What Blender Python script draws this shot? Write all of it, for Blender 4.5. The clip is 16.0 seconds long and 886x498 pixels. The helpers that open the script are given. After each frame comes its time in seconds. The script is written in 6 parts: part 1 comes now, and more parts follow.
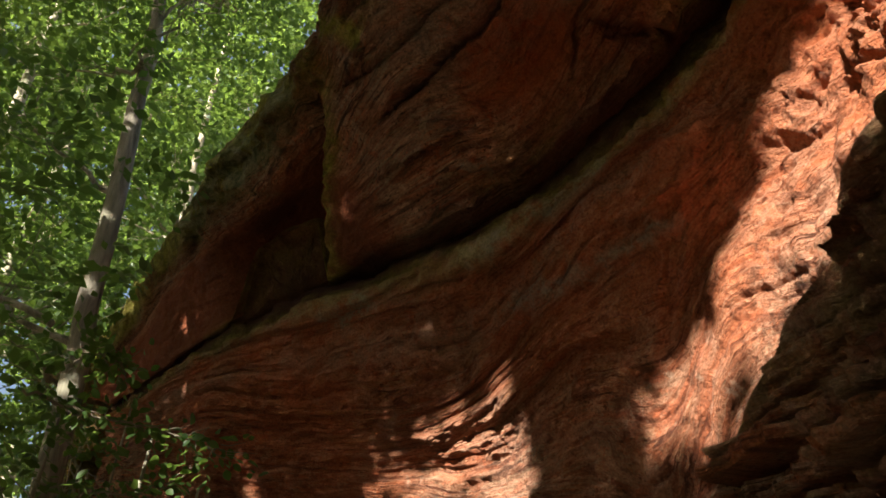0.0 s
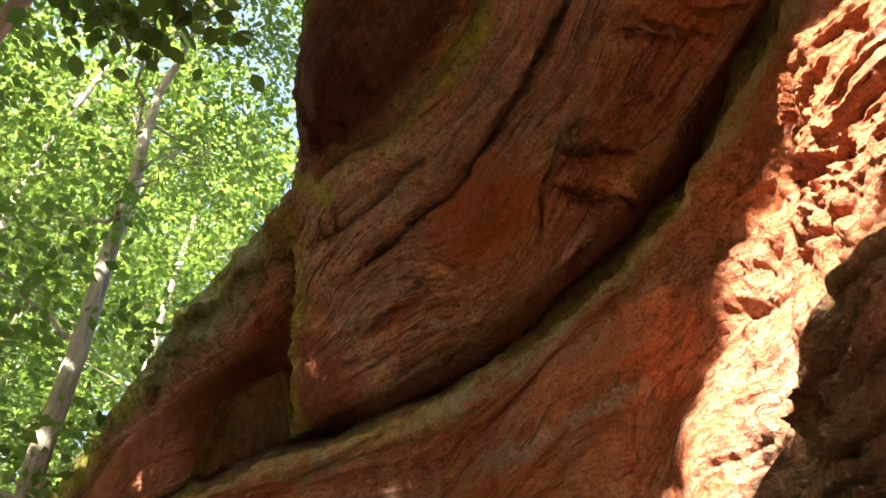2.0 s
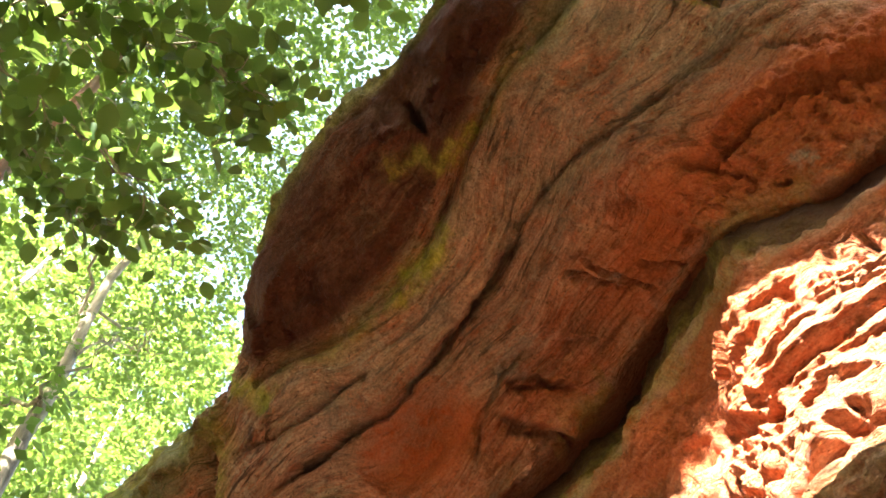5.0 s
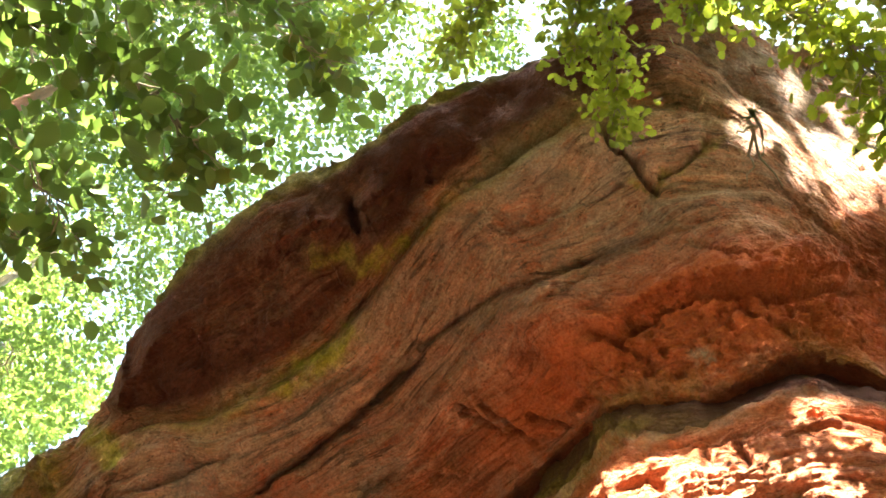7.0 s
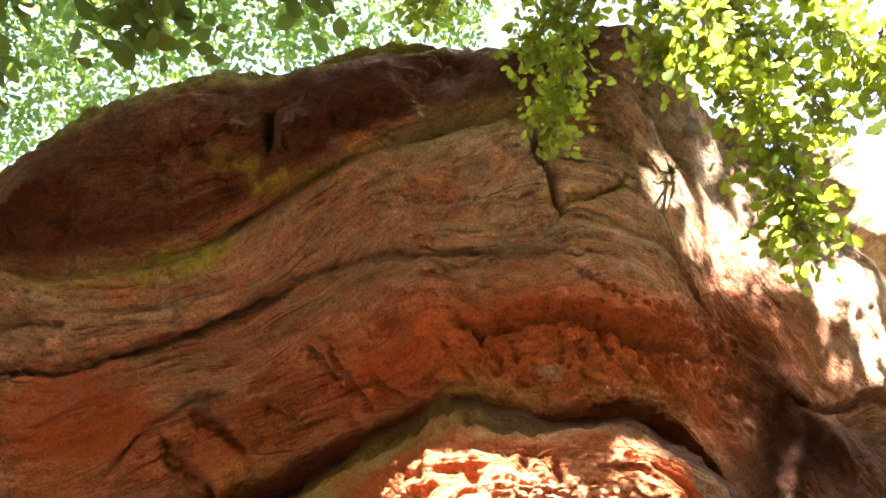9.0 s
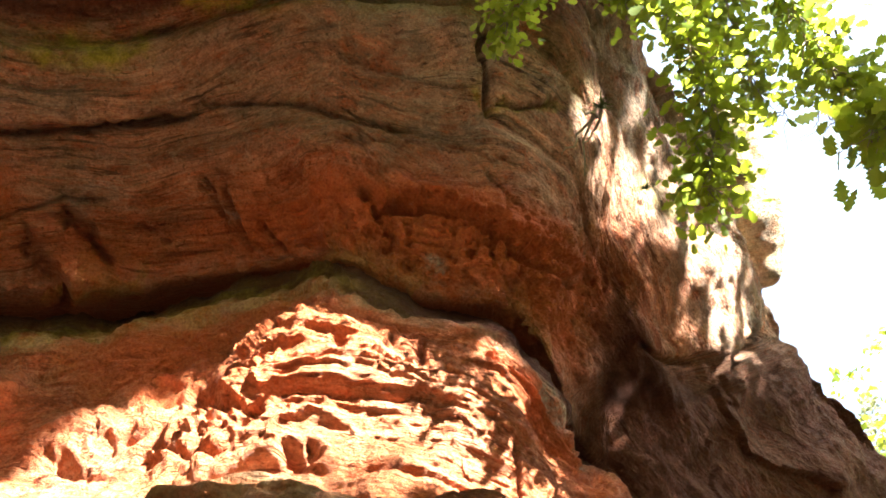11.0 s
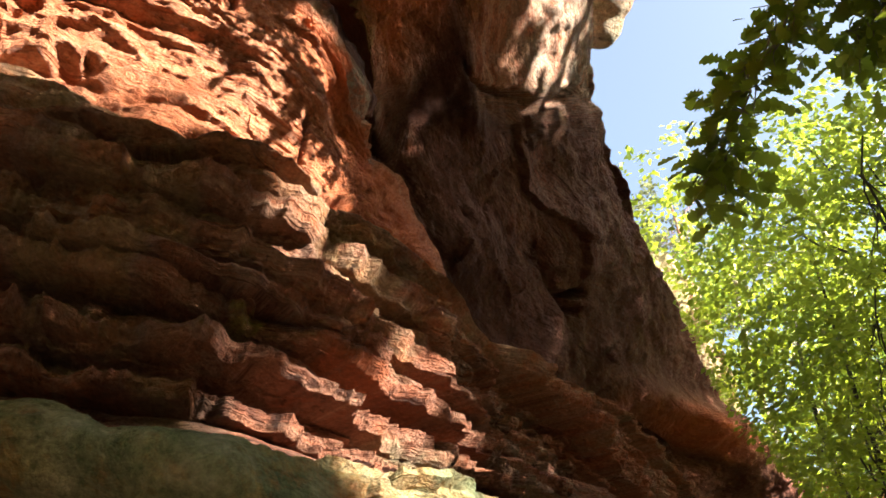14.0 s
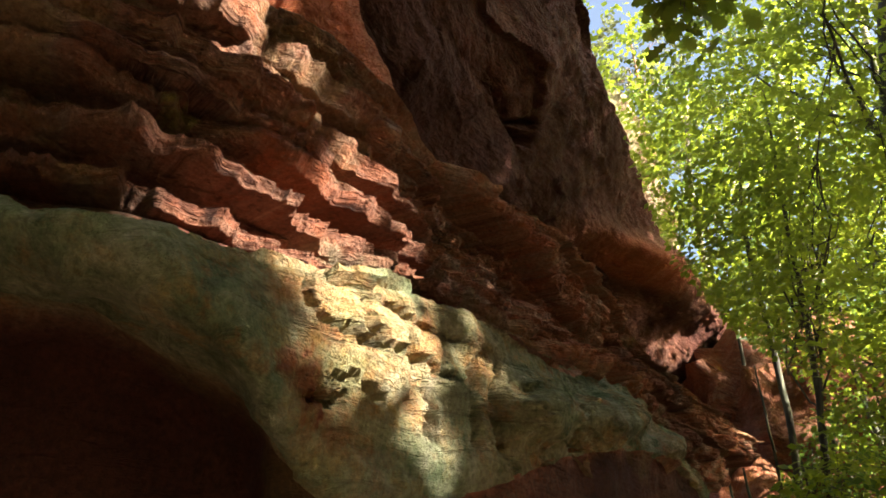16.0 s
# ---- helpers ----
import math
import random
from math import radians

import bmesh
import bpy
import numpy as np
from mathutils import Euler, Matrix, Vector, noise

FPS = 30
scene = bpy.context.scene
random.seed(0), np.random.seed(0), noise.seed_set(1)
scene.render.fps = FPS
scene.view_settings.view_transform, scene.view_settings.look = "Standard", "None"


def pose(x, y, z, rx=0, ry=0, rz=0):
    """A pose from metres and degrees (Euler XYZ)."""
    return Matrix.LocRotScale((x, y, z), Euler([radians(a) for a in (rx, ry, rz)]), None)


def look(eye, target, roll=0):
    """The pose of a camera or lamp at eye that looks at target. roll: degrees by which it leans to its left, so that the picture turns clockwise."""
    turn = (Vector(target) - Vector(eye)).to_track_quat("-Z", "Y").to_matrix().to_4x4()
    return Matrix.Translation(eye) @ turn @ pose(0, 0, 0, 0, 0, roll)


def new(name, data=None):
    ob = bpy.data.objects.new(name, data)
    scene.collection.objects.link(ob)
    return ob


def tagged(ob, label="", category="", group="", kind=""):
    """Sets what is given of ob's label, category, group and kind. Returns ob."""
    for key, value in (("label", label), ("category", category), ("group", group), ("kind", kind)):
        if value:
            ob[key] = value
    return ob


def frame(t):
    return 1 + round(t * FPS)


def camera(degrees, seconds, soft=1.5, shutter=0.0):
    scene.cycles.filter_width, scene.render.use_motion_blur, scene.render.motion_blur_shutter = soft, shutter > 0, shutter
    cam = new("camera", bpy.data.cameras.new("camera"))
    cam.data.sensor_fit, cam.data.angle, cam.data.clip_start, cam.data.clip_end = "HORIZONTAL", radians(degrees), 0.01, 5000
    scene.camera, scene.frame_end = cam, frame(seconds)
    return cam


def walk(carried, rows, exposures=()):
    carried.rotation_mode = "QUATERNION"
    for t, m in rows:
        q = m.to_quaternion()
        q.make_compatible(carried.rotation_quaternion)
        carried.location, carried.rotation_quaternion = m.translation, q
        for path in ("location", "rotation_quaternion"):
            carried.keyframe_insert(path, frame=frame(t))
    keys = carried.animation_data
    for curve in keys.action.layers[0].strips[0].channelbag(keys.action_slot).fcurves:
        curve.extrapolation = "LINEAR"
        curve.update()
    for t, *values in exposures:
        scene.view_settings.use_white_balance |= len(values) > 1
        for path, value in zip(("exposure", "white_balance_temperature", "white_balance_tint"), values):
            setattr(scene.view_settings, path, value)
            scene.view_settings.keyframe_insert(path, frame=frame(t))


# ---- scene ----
import collections
import itertools

cam = camera(58.0, 16.0, soft=1.6)
PATH = [
    (0.0, pose(-0.001, 0.001, 1.599, 90, 0, 0.01) @ pose(0, 0, 0, 35.00, 0, 0) @ pose(0, 0, 0, 0, 0, 0.00)),
    (0.5, pose(0.007, -0.017, 1.607, 90, 0, -0.76) @ pose(0, 0, 0, 37.88, 0, 0) @ pose(0, 0, 0, 0, 0, 0.08)),
    (1.0, pose(0.014, -0.028, 1.620, 90, 0, -1.38) @ pose(0, 0, 0, 40.62, 0, 0) @ pose(0, 0, 0, 0, 0, -0.19)),
    (1.5, pose(0.022, -0.044, 1.631, 90, 0, -2.00) @ pose(0, 0, 0, 43.11, 0, 0) @ pose(0, 0, 0, 0, 0, -0.42)),
    (2.0, pose(0.025, -0.063, 1.643, 90, 0, -2.66) @ pose(0, 0, 0, 45.52, 0, 0) @ pose(0, 0, 0, 0, 0, -0.66)),
    (2.5, pose(0.029, -0.080, 1.654, 90, 0, -3.22) @ pose(0, 0, 0, 48.42, 0, 0) @ pose(0, 0, 0, 0, 0, 0.08)),
    (3.0, pose(0.035, -0.094, 1.662, 90, 0, -3.99) @ pose(0, 0, 0, 51.42, 0, 0) @ pose(0, 0, 0, 0, 0, 0.48)),
    (3.5, pose(0.040, -0.104, 1.666, 90, 0, -4.77) @ pose(0, 0, 0, 54.04, 0, 0) @ pose(0, 0, 0, 0, 0, 0.18)),
    (4.0, pose(0.044, -0.107, 1.665, 90, 0, -5.90) @ pose(0, 0, 0, 56.70, 0, 0) @ pose(0, 0, 0, 0, 0, -0.24)),
    (4.2, pose(0.044, -0.108, 1.664, 90, 0, -6.32) @ pose(0, 0, 0, 57.39, 0, 0) @ pose(0, 0, 0, 0, 0, -0.39)),
    (6.3, pose(0.030, -0.127, 1.656, 90, 0, -17.53) @ pose(0, 0, 0, 66.75, 0, 0) @ pose(0, 0, 0, 0, 0, 2.39)),
    (6.5, pose(0.031, -0.130, 1.657, 90, 0, -19.23) @ pose(0, 0, 0, 67.39, 0, 0) @ pose(0, 0, 0, 0, 0, 2.64)),
    (7.0, pose(0.034, -0.139, 1.656, 90, 0, -22.73) @ pose(0, 0, 0, 68.83, 0, 0) @ pose(0, 0, 0, 0, 0, 3.27)),
    (7.5, pose(0.037, -0.148, 1.655, 90, 0, -25.81) @ pose(0, 0, 0, 69.25, 0, 0) @ pose(0, 0, 0, 0, 0, 4.87)),
    (8.0, pose(0.044, -0.154, 1.656, 90, 0, -30.10) @ pose(0, 0, 0, 68.54, 0, 0) @ pose(0, 0, 0, 0, 0, 7.09)),
    (8.2, pose(0.044, -0.153, 1.654, 90, 0, -32.99) @ pose(0, 0, 0, 68.19, 0, 0) @ pose(0, 0, 0, 0, 0, 6.30)),
    (10.3, pose(-0.094, 0.037, 1.571, 90, 0, -57.98) @ pose(0, 0, 0, 63.02, 0, 0) @ pose(0, 0, 0, 0, 0, 1.23)),
    (10.5, pose(-0.089, 0.040, 1.571, 90, 0, -59.40) @ pose(0, 0, 0, 62.11, 0, 0) @ pose(0, 0, 0, 0, 0, 1.90)),
    (11.0, pose(-0.062, 0.036, 1.575, 90, 0, -63.29) @ pose(0, 0, 0, 58.84, 0, 0) @ pose(0, 0, 0, 0, 0, 0.92)),
    (11.5, pose(-0.031, 0.029, 1.578, 90, 0, -66.00) @ pose(0, 0, 0, 56.42, 0, 0) @ pose(0, 0, 0, 0, 0, 0.76)),
    (12.0, pose(0.009, 0.021, 1.572, 90, 0, -70.19) @ pose(0, 0, 0, 53.11, 0, 0) @ pose(0, 0, 0, 0, 0, 1.92)),
    (12.5, pose(0.045, 0.007, 1.556, 90, 0, -75.24) @ pose(0, 0, 0, 49.13, 0, 0) @ pose(0, 0, 0, 0, 0, 2.48)),
    (13.0, pose(0.064, -0.007, 1.549, 90, 0, -79.13) @ pose(0, 0, 0, 45.80, 0, 0) @ pose(0, 0, 0, 0, 0, 2.49)),
    (13.5, pose(0.079, -0.019, 1.545, 90, 0, -81.22) @ pose(0, 0, 0, 42.68, 0, 0) @ pose(0, 0, 0, 0, 0, 1.63)),
    (14.0, pose(0.099, -0.028, 1.528, 90, 0, -82.49) @ pose(0, 0, 0, 38.50, 0, 0) @ pose(0, 0, 0, 0, 0, 1.58)),
    (14.5, pose(0.124, -0.034, 1.505, 90, 0, -83.73) @ pose(0, 0, 0, 34.67, 0, 0) @ pose(0, 0, 0, 0, 0, 1.12)),
    (15.0, pose(0.156, -0.041, 1.496, 90, 0, -84.84) @ pose(0, 0, 0, 31.09, 0, 0) @ pose(0, 0, 0, 0, 0, 1.14)),
    (15.5, pose(0.173, -0.044, 1.486, 90, 0, -85.76) @ pose(0, 0, 0, 28.99, 0, 0) @ pose(0, 0, 0, 0, 0, 1.55)),
    (16.0, pose(0.182, -0.054, 1.477, 90, 0, -86.87) @ pose(0, 0, 0, 26.83, 0, 0) @ pose(0, 0, 0, 0, 0, 1.41)),
]
walk(cam, PATH, [(0.0, 1.9, 6400, 4), (1.0, 2.85, 6400, 4), (2.0, 3.6, 6400, 4), (3.5, 4.3, 6400, 4), (8.0, 4.75, 6400, 4), (10.5, 4.35, 6400, 4), (11.5, 3.9, 6400, 4), (13.5, 3.15, 6400, 4), (16.0, 2.8, 6400, 4)])

# ---- sky, sun ----
SUN_AZ, SUN_EL = 211.0, 23.0
world = bpy.data.worlds.new("sky")
scene.world = world
world.use_nodes = True
sky = world.node_tree.nodes.new("ShaderNodeTexSky")
sky.sky_type, sky.sun_disc = "NISHITA", False
sky.dust_density, sky.air_density, sky.ozone_density = 10.0, 0.75, 0.3
sky.sun_elevation, sky.sun_rotation = radians(SUN_EL), radians(SUN_AZ)
backing = world.node_tree.nodes["Background"]
backing.inputs["Strength"].default_value = 0.10
world.node_tree.links.new(sky.outputs[0], backing.inputs["Color"])
SUN_DIR = Vector((math.sin(radians(SUN_AZ)) * math.cos(radians(SUN_EL)), math.cos(radians(SUN_AZ)) * math.cos(radians(SUN_EL)), math.sin(radians(SUN_EL))))
sun = new("sun", bpy.data.lights.new("sun", "SUN"))
sun.data.energy, sun.data.angle, sun.data.color = 5.0, radians(0.53), (1.0, 0.94, 0.87)
sun.matrix_world = look(SUN_DIR * 60, (0, 0, 0))

# ---- chart of the cliff: bearings round a point where one stands below it ----
CENTRE = np.array((0.03, -0.03, 1.6))


def bearing(az, el):
    a, e = radians(az), radians(el)
    return np.array((math.sin(a) * math.cos(e), math.cos(a) * math.cos(e), math.sin(e)))


AXIS, RIGHT = bearing(50, 50), bearing(140, 0)
UP = np.cross(RIGHT, AXIS)


def to_world(abd):
    """Chart bearings (degrees) and metres to places."""
    abd = np.asarray(abd, float)
    a, b = np.radians(abd[..., 0]) / 2, np.radians(abd[..., 1]) / 2
    q = a * a + b * b
    way = (2 * a / (1 + q))[..., None] * RIGHT + (2 * b / (1 + q))[..., None] * UP + ((1 - q) / (1 + q))[..., None] * AXIS
    return CENTRE + way * abd[..., 2:3]


def to_chart(p):
    v = p - CENTRE
    v = v / np.linalg.norm(v, axis=-1, keepdims=True)
    k = np.degrees(2 / (1 + v @ AXIS))
    return np.stack([k * (v @ RIGHT), k * (v @ UP)], -1)


# ---- noise ----
def hash01(*keys):
    h = np.zeros(np.broadcast(*keys).shape, np.uint32)
    for i, k in enumerate(keys):
        h = h ^ (np.asarray(k).astype(np.int64).astype(np.uint32) * np.uint32((0x9E3779B1, 0x85EBCA77, 0xC2B2AE3D, 0x27D4EB2F)[i]))
        h = (h ^ (h >> np.uint32(15))) * np.uint32(0x2C1B3C6D)
    h = (h ^ (h >> np.uint32(12))) * np.uint32(0x297A2D39)
    return ((h ^ (h >> np.uint32(15))) & np.uint32(0xFFFFFF)) / float(0xFFFFFF)


def value_noise(p, seed=0):
    """Smooth noise from -1 to 1 at points (n, 3)."""
    i = np.floor(p)
    f = p - i
    f = f * f * f * (f * (f * 6 - 15) + 10)
    i = i.astype(np.int64)
    total = 0
    for dx in (0, 1):
        wx = f[:, 0] if dx else 1 - f[:, 0]
        for dy in (0, 1):
            wy = f[:, 1] if dy else 1 - f[:, 1]
            for dz in (0, 1):
                wz = f[:, 2] if dz else 1 - f[:, 2]
                total = total + wx * wy * wz * hash01(i[:, 0] + dx, i[:, 1] + dy, i[:, 2] + dz, np.int64(seed))
    return total * 2 - 1


def fbm(p, octaves=4, seed=0, gain=0.5):
    total, amp = 0, 1.0
    for o in range(octaves):
        total = total + amp * value_noise(p * 2.03 ** o + 17.3 * o, seed + o)
        amp *= gain
    return total


def cells(p, seed=0):
    """Distances to the nearest and second nearest of scattered points."""
    i = np.floor(p).astype(np.int64)
    best, second = np.full(len(p), 9.0), np.full(len(p), 9.0)
    for dx in (-1, 0, 1):
        for dy in (-1, 0, 1):
            for dz in (-1, 0, 1):
                c = i + (dx, dy, dz)
                o = np.stack([hash01(c[:, 0], c[:, 1], c[:, 2], np.int64(seed + k)) for k in (1, 2, 3)], 1)
                d = np.linalg.norm(c + o - p, axis=1)
                second = np.minimum(second, np.maximum(best, d))
                best = np.minimum(best, d)
    return best, second


def smooth(x, lo, hi):
    t = np.clip((x - lo) / (hi - lo), 0, 1)
    return t * t * (3 - 2 * t)


def line_distance(ab, line):
    """Distance on the chart from points (n, 2) to a line, which side of it they lie on, and how far along."""
    line = np.asarray(line, float)
    best, side, along = np.full(len(ab), 1e9), np.zeros(len(ab)), np.zeros(len(ab))
    for k in range(len(line) - 1):
        p, d = line[k], line[k + 1] - line[k]
        t = np.clip(((ab - p) @ d) / (d @ d), 0, 1)
        off = ab - p - t[:, None] * d
        dist = np.hypot(off[:, 0], off[:, 1])
        near = dist < best
        best = np.where(near, dist, best)
        side = np.where(near, np.sign(d[0] * off[:, 1] - d[1] * off[:, 0]), side)
        along = np.where(near, (k + t) / (len(line) - 1), along)
    return best, side, along


# ---- node materials ----
def material(name):
    mat = bpy.data.materials.new(name)
    mat.use_nodes = True
    return mat, mat.node_tree.nodes, mat.node_tree.links, mat.node_tree.nodes["Principled BSDF"]


def link(links, a, b):
    links.new(a, b)


def noise_node(nodes, links, vector, scale, detail=5.0, rough=0.6, distortion=0.0):
    n = nodes.new("ShaderNodeTexNoise")
    n.inputs["Scale"].default_value, n.inputs["Detail"].default_value = scale, detail
    n.inputs["Roughness"].default_value, n.inputs["Distortion"].default_value = rough, distortion
    if vector is not None:
        links.new(vector, n.inputs["Vector"])
    return n.outputs["Fac"]


def ramp(nodes, links, fac, stops):
    r = nodes.new("ShaderNodeValToRGB")
    while len(r.color_ramp.elements) < len(stops):
        r.color_ramp.elements.new(0.5)
    for e, (at, c) in zip(r.color_ramp.elements, stops):
        e.position, e.color = at, (*c, 1) if len(c) == 3 else c
    links.new(fac, r.inputs["Fac"])
    return r.outputs["Color"]


def mixed(nodes, links, fac, a, b, mode="MIX"):
    m = nodes.new("ShaderNodeMix")
    m.data_type, m.blend_type = "RGBA", mode
    for socket, value in ((m.inputs["Factor"], fac), (m.inputs["A"], a), (m.inputs["B"], b)):
        if isinstance(value, bpy.types.NodeSocket):
            links.new(value, socket)
        elif isinstance(value, (int, float)):
            socket.default_value = value
        else:
            socket.default_value = (*value, 1)
    return m.outputs["Result"]


def maths(nodes, links, op, a, b):
    m = nodes.new("ShaderNodeMath")
    m.operation = op
    for socket, value in zip(m.inputs, (a, b)):
        if isinstance(value, bpy.types.NodeSocket):
            links.new(value, socket)
        else:
            socket.default_value = value
    return m.outputs[0]


def attribute(nodes, name, out="Fac"):
    n = nodes.new("ShaderNodeAttribute")
    n.attribute_name = name
    return n.outputs[out]


def sandstone(name, red=1.0):
    """Banded red sandstone with bleached beds, orange fresh faces, dark parts and painted shade, moss and pale lichen.
    """
    mat, nodes, links, bsdf = material(name)
    bed = attribute(nodes, "bed", "Vector")
    place = nodes.new("ShaderNodeTexCoord").outputs["Object"]
    squeeze = nodes.new("ShaderNodeMapping")
    squeeze.inputs["Scale"].default_value = (0.45, 3.4, 0.45)
    links.new(bed, squeeze.inputs["Vector"])
    fine = nodes.new("ShaderNodeMapping")
    fine.inputs["Scale"].default_value = (4.0, 30.0, 4.0)
    links.new(bed, fine.inputs["Vector"])
    bands = noise_node(nodes, links, squeeze.outputs[0], 1.0, 9.0, 0.66, 0.7)
    lines = noise_node(nodes, links, fine.outputs[0], 1.0, 5.0, 0.65, 0.5)
    blot = noise_node(nodes, links, place, 0.9, 7.0, 0.64)
    grain = noise_node(nodes, links, place, 55.0, 4.0, 0.7)
    spots = noise_node(nodes, links, place, 7.0, 6.0, 0.72)
    base = ramp(nodes, links, bands, ((0.28, (0.22, 0.075, 0.042)), (0.40, (0.42, 0.135, 0.06)), (0.48, (0.44, 0.24, 0.14)), (0.55, (0.43, 0.13, 0.055)), (0.64, (0.40, 0.31, 0.21)), (0.76, (0.50, 0.28, 0.18))))
    wide = nodes.new("ShaderNodeMapping")
    wide.inputs["Scale"].default_value = (1.3, 9.0, 1.3)
    links.new(bed, wide.inputs["Vector"])
    streak = noise_node(nodes, links, wide.outputs[0], 1.0, 8.0, 0.7, 0.8)
    tones = ramp(nodes, links, streak, ((0.33, (0.12, 0.045, 0.025)), (0.40, (0.42, 0.13, 0.055)), (0.46, (0.30, 0.15, 0.09)), (0.50, (0.54, 0.34, 0.22)), (0.545, (0.30, 0.11, 0.055)), (0.585, (0.40, 0.34, 0.22)), (0.63, (0.50, 0.18, 0.08)), (0.70, (0.58, 0.44, 0.33))))
    base = mixed(nodes, links, ramp(nodes, links, blot, ((0.35, (0.4, 0.4, 0.4)), (0.65, (0.9, 0.9, 0.9)))), base, tones)
    base = mixed(nodes, links, 0.55, base, ramp(nodes, links, lines, ((0.3, (0.26, 0.24, 0.22)), (0.5, (0.5, 0.5, 0.5)), (0.7, (0.68, 0.7, 0.7)))), "OVERLAY")
    # mottling: crusts, fresh scars and dark films, stretched a little along the beds
    stretch = nodes.new("ShaderNodeMapping")
    stretch.inputs["Scale"].default_value = (2.2, 6.0, 2.2)
    links.new(bed, stretch.inputs["Vector"])
    mottle = noise_node(nodes, links, stretch.outputs[0], 1.0, 9.0, 0.72, 1.4)
    crust = noise_node(nodes, links, place, 4.3, 8.0, 0.7, 0.8)
    base = mixed(nodes, links, 0.9, base, ramp(nodes, links, mottle, ((0.34, (0.05, 0.045, 0.04)), (0.45, (0.40, 0.40, 0.40)), (0.54, (0.55, 0.55, 0.55)), (0.66, (0.9, 0.92, 0.95)))), "OVERLAY")
    base = mixed(nodes, links, ramp(nodes, links, crust, ((0.57, (0, 0, 0)), (0.63, (0.7, 0.7, 0.7)))), base, (0.50, 0.38, 0.27))
    base = mixed(nodes, links, ramp(nodes, links, crust, ((0.36, (0.75, 0.75, 0.75)), (0.42, (0, 0, 0)))), base, (0.46, 0.125, 0.045))
    veins = nodes.new("ShaderNodeMapping")
    veins.inputs["Scale"].default_value = (1.1, 15.0, 1.1)
    links.new(bed, veins.inputs["Vector"])
    vein = ramp(nodes, links, noise_node(nodes, links, veins.outputs[0], 1.0, 8.0, 0.72, 0.9), ((0.57, (0, 0, 0)), (0.62, (0.75, 0.75, 0.75))))
    base = mixed(nodes, links, maths(nodes, links, "MULTIPLY", vein, blot), base, (0.50, 0.46, 0.34))
    shut = ramp(nodes, links, noise_node(nodes, links, veins.outputs[0], 1.7, 8.0, 0.7, 0.9), ((0.37, (0.9, 0.9, 0.9)), (0.42, (0, 0, 0))))
    base = mixed(nodes, links, shut, base, (0.085, 0.035, 0.022))
    # short dark dashes worn along the beds, in patches
    hair = nodes.new("ShaderNodeMapping")
    hair.inputs["Scale"].default_value = (2.6, 30.0, 2.6)
    links.new(bed, hair.inputs["Vector"])
    crisp = ramp(nodes, links, noise_node(nodes, links, hair.outputs[0], 1.0, 4.0, 0.6, 0.6), ((0.57, (0, 0, 0)), (0.62, (1, 1, 1))))
    where = ramp(nodes, links, noise_node(nodes, links, place, 1.7, 4.0, 0.6), ((0.44, (0.0, 0.0, 0.0)), (0.58, (1, 1, 1))))
    crisp = maths(nodes, links, "MULTIPLY", crisp, where)
    base = mixed(nodes, links, maths(nodes, links, "MULTIPLY", crisp, 0.85), base, (0.06, 0.027, 0.017))
    base = mixed(nodes, links, ramp(nodes, links, blot, ((0.48, (0, 0, 0)), (0.72, (0.4, 0.4, 0.4)))), base, (0.37, 0.235, 0.165))
    # pits are dark spots only, their shade put into the colour
    pit = noise_node(nodes, links, place, 34.0, 3.0, 0.6)
    base = mixed(nodes, links, ramp(nodes, links, pit, ((0.60, (0, 0, 0)), (0.67, (0.8, 0.8, 0.8)))), base, (0.07, 0.035, 0.02))
    orange = mixed(nodes, links, spots, (0.62, 0.125, 0.032), (0.50, 0.19, 0.075))
    base = mixed(nodes, links, attribute(nodes, "fresh"), base, orange)
    pale = mixed(nodes, links, spots, (0.36, 0.30, 0.22), (0.50, 0.47, 0.38))
    base = mixed(nodes, links, maths(nodes, links, "MULTIPLY", attribute(nodes, "pale"), ramp(nodes, links, spots, ((0.36, (0.1, 0.1, 0.1)), (0.56, (1, 1, 1))))), base, pale)
    fleck = noise_node(nodes, links, place, 26.0, 4.0, 0.7)
    base = mixed(nodes, links, ramp(nodes, links, fleck, ((0.62, (0, 0, 0)), (0.72, (0.45, 0.45, 0.45)))), base, (0.38, 0.28, 0.2))
    # dark red-brown: the rock's own dark parts, and shade put into the colour
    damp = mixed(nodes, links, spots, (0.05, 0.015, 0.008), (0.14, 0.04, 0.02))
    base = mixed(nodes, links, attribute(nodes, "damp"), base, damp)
    moss = ramp(nodes, links, spots, ((0.3, (0.10, 0.12, 0.02)), (0.5, (0.34, 0.36, 0.05)), (0.7, (0.56, 0.54, 0.12))))
    cover = maths(nodes, links, "MULTIPLY", attribute(nodes, "moss"), ramp(nodes, links, noise_node(nodes, links, place, 4.0, 6.0, 0.7), ((0.32, (0.15, 0.15, 0.15)), (0.55, (1, 1, 1)))))
    base = mixed(nodes, links, cover, base, moss)
    lichen = ramp(nodes, links, spots, ((0.28, (0.08, 0.11, 0.05)), (0.42, (0.19, 0.23, 0.11)), (0.55, (0.33, 0.35, 0.20)), (0.72, (0.50, 0.48, 0.34))))
    grow = maths(nodes, links, "MULTIPLY", attribute(nodes, "lichen"), ramp(nodes, links, noise_node(nodes, links, place, 5.0, 6.0, 0.72), ((0.36, (0.05, 0.05, 0.05)), (0.5, (1, 1, 1)))))
    base = mixed(nodes, links, grow, base, lichen)
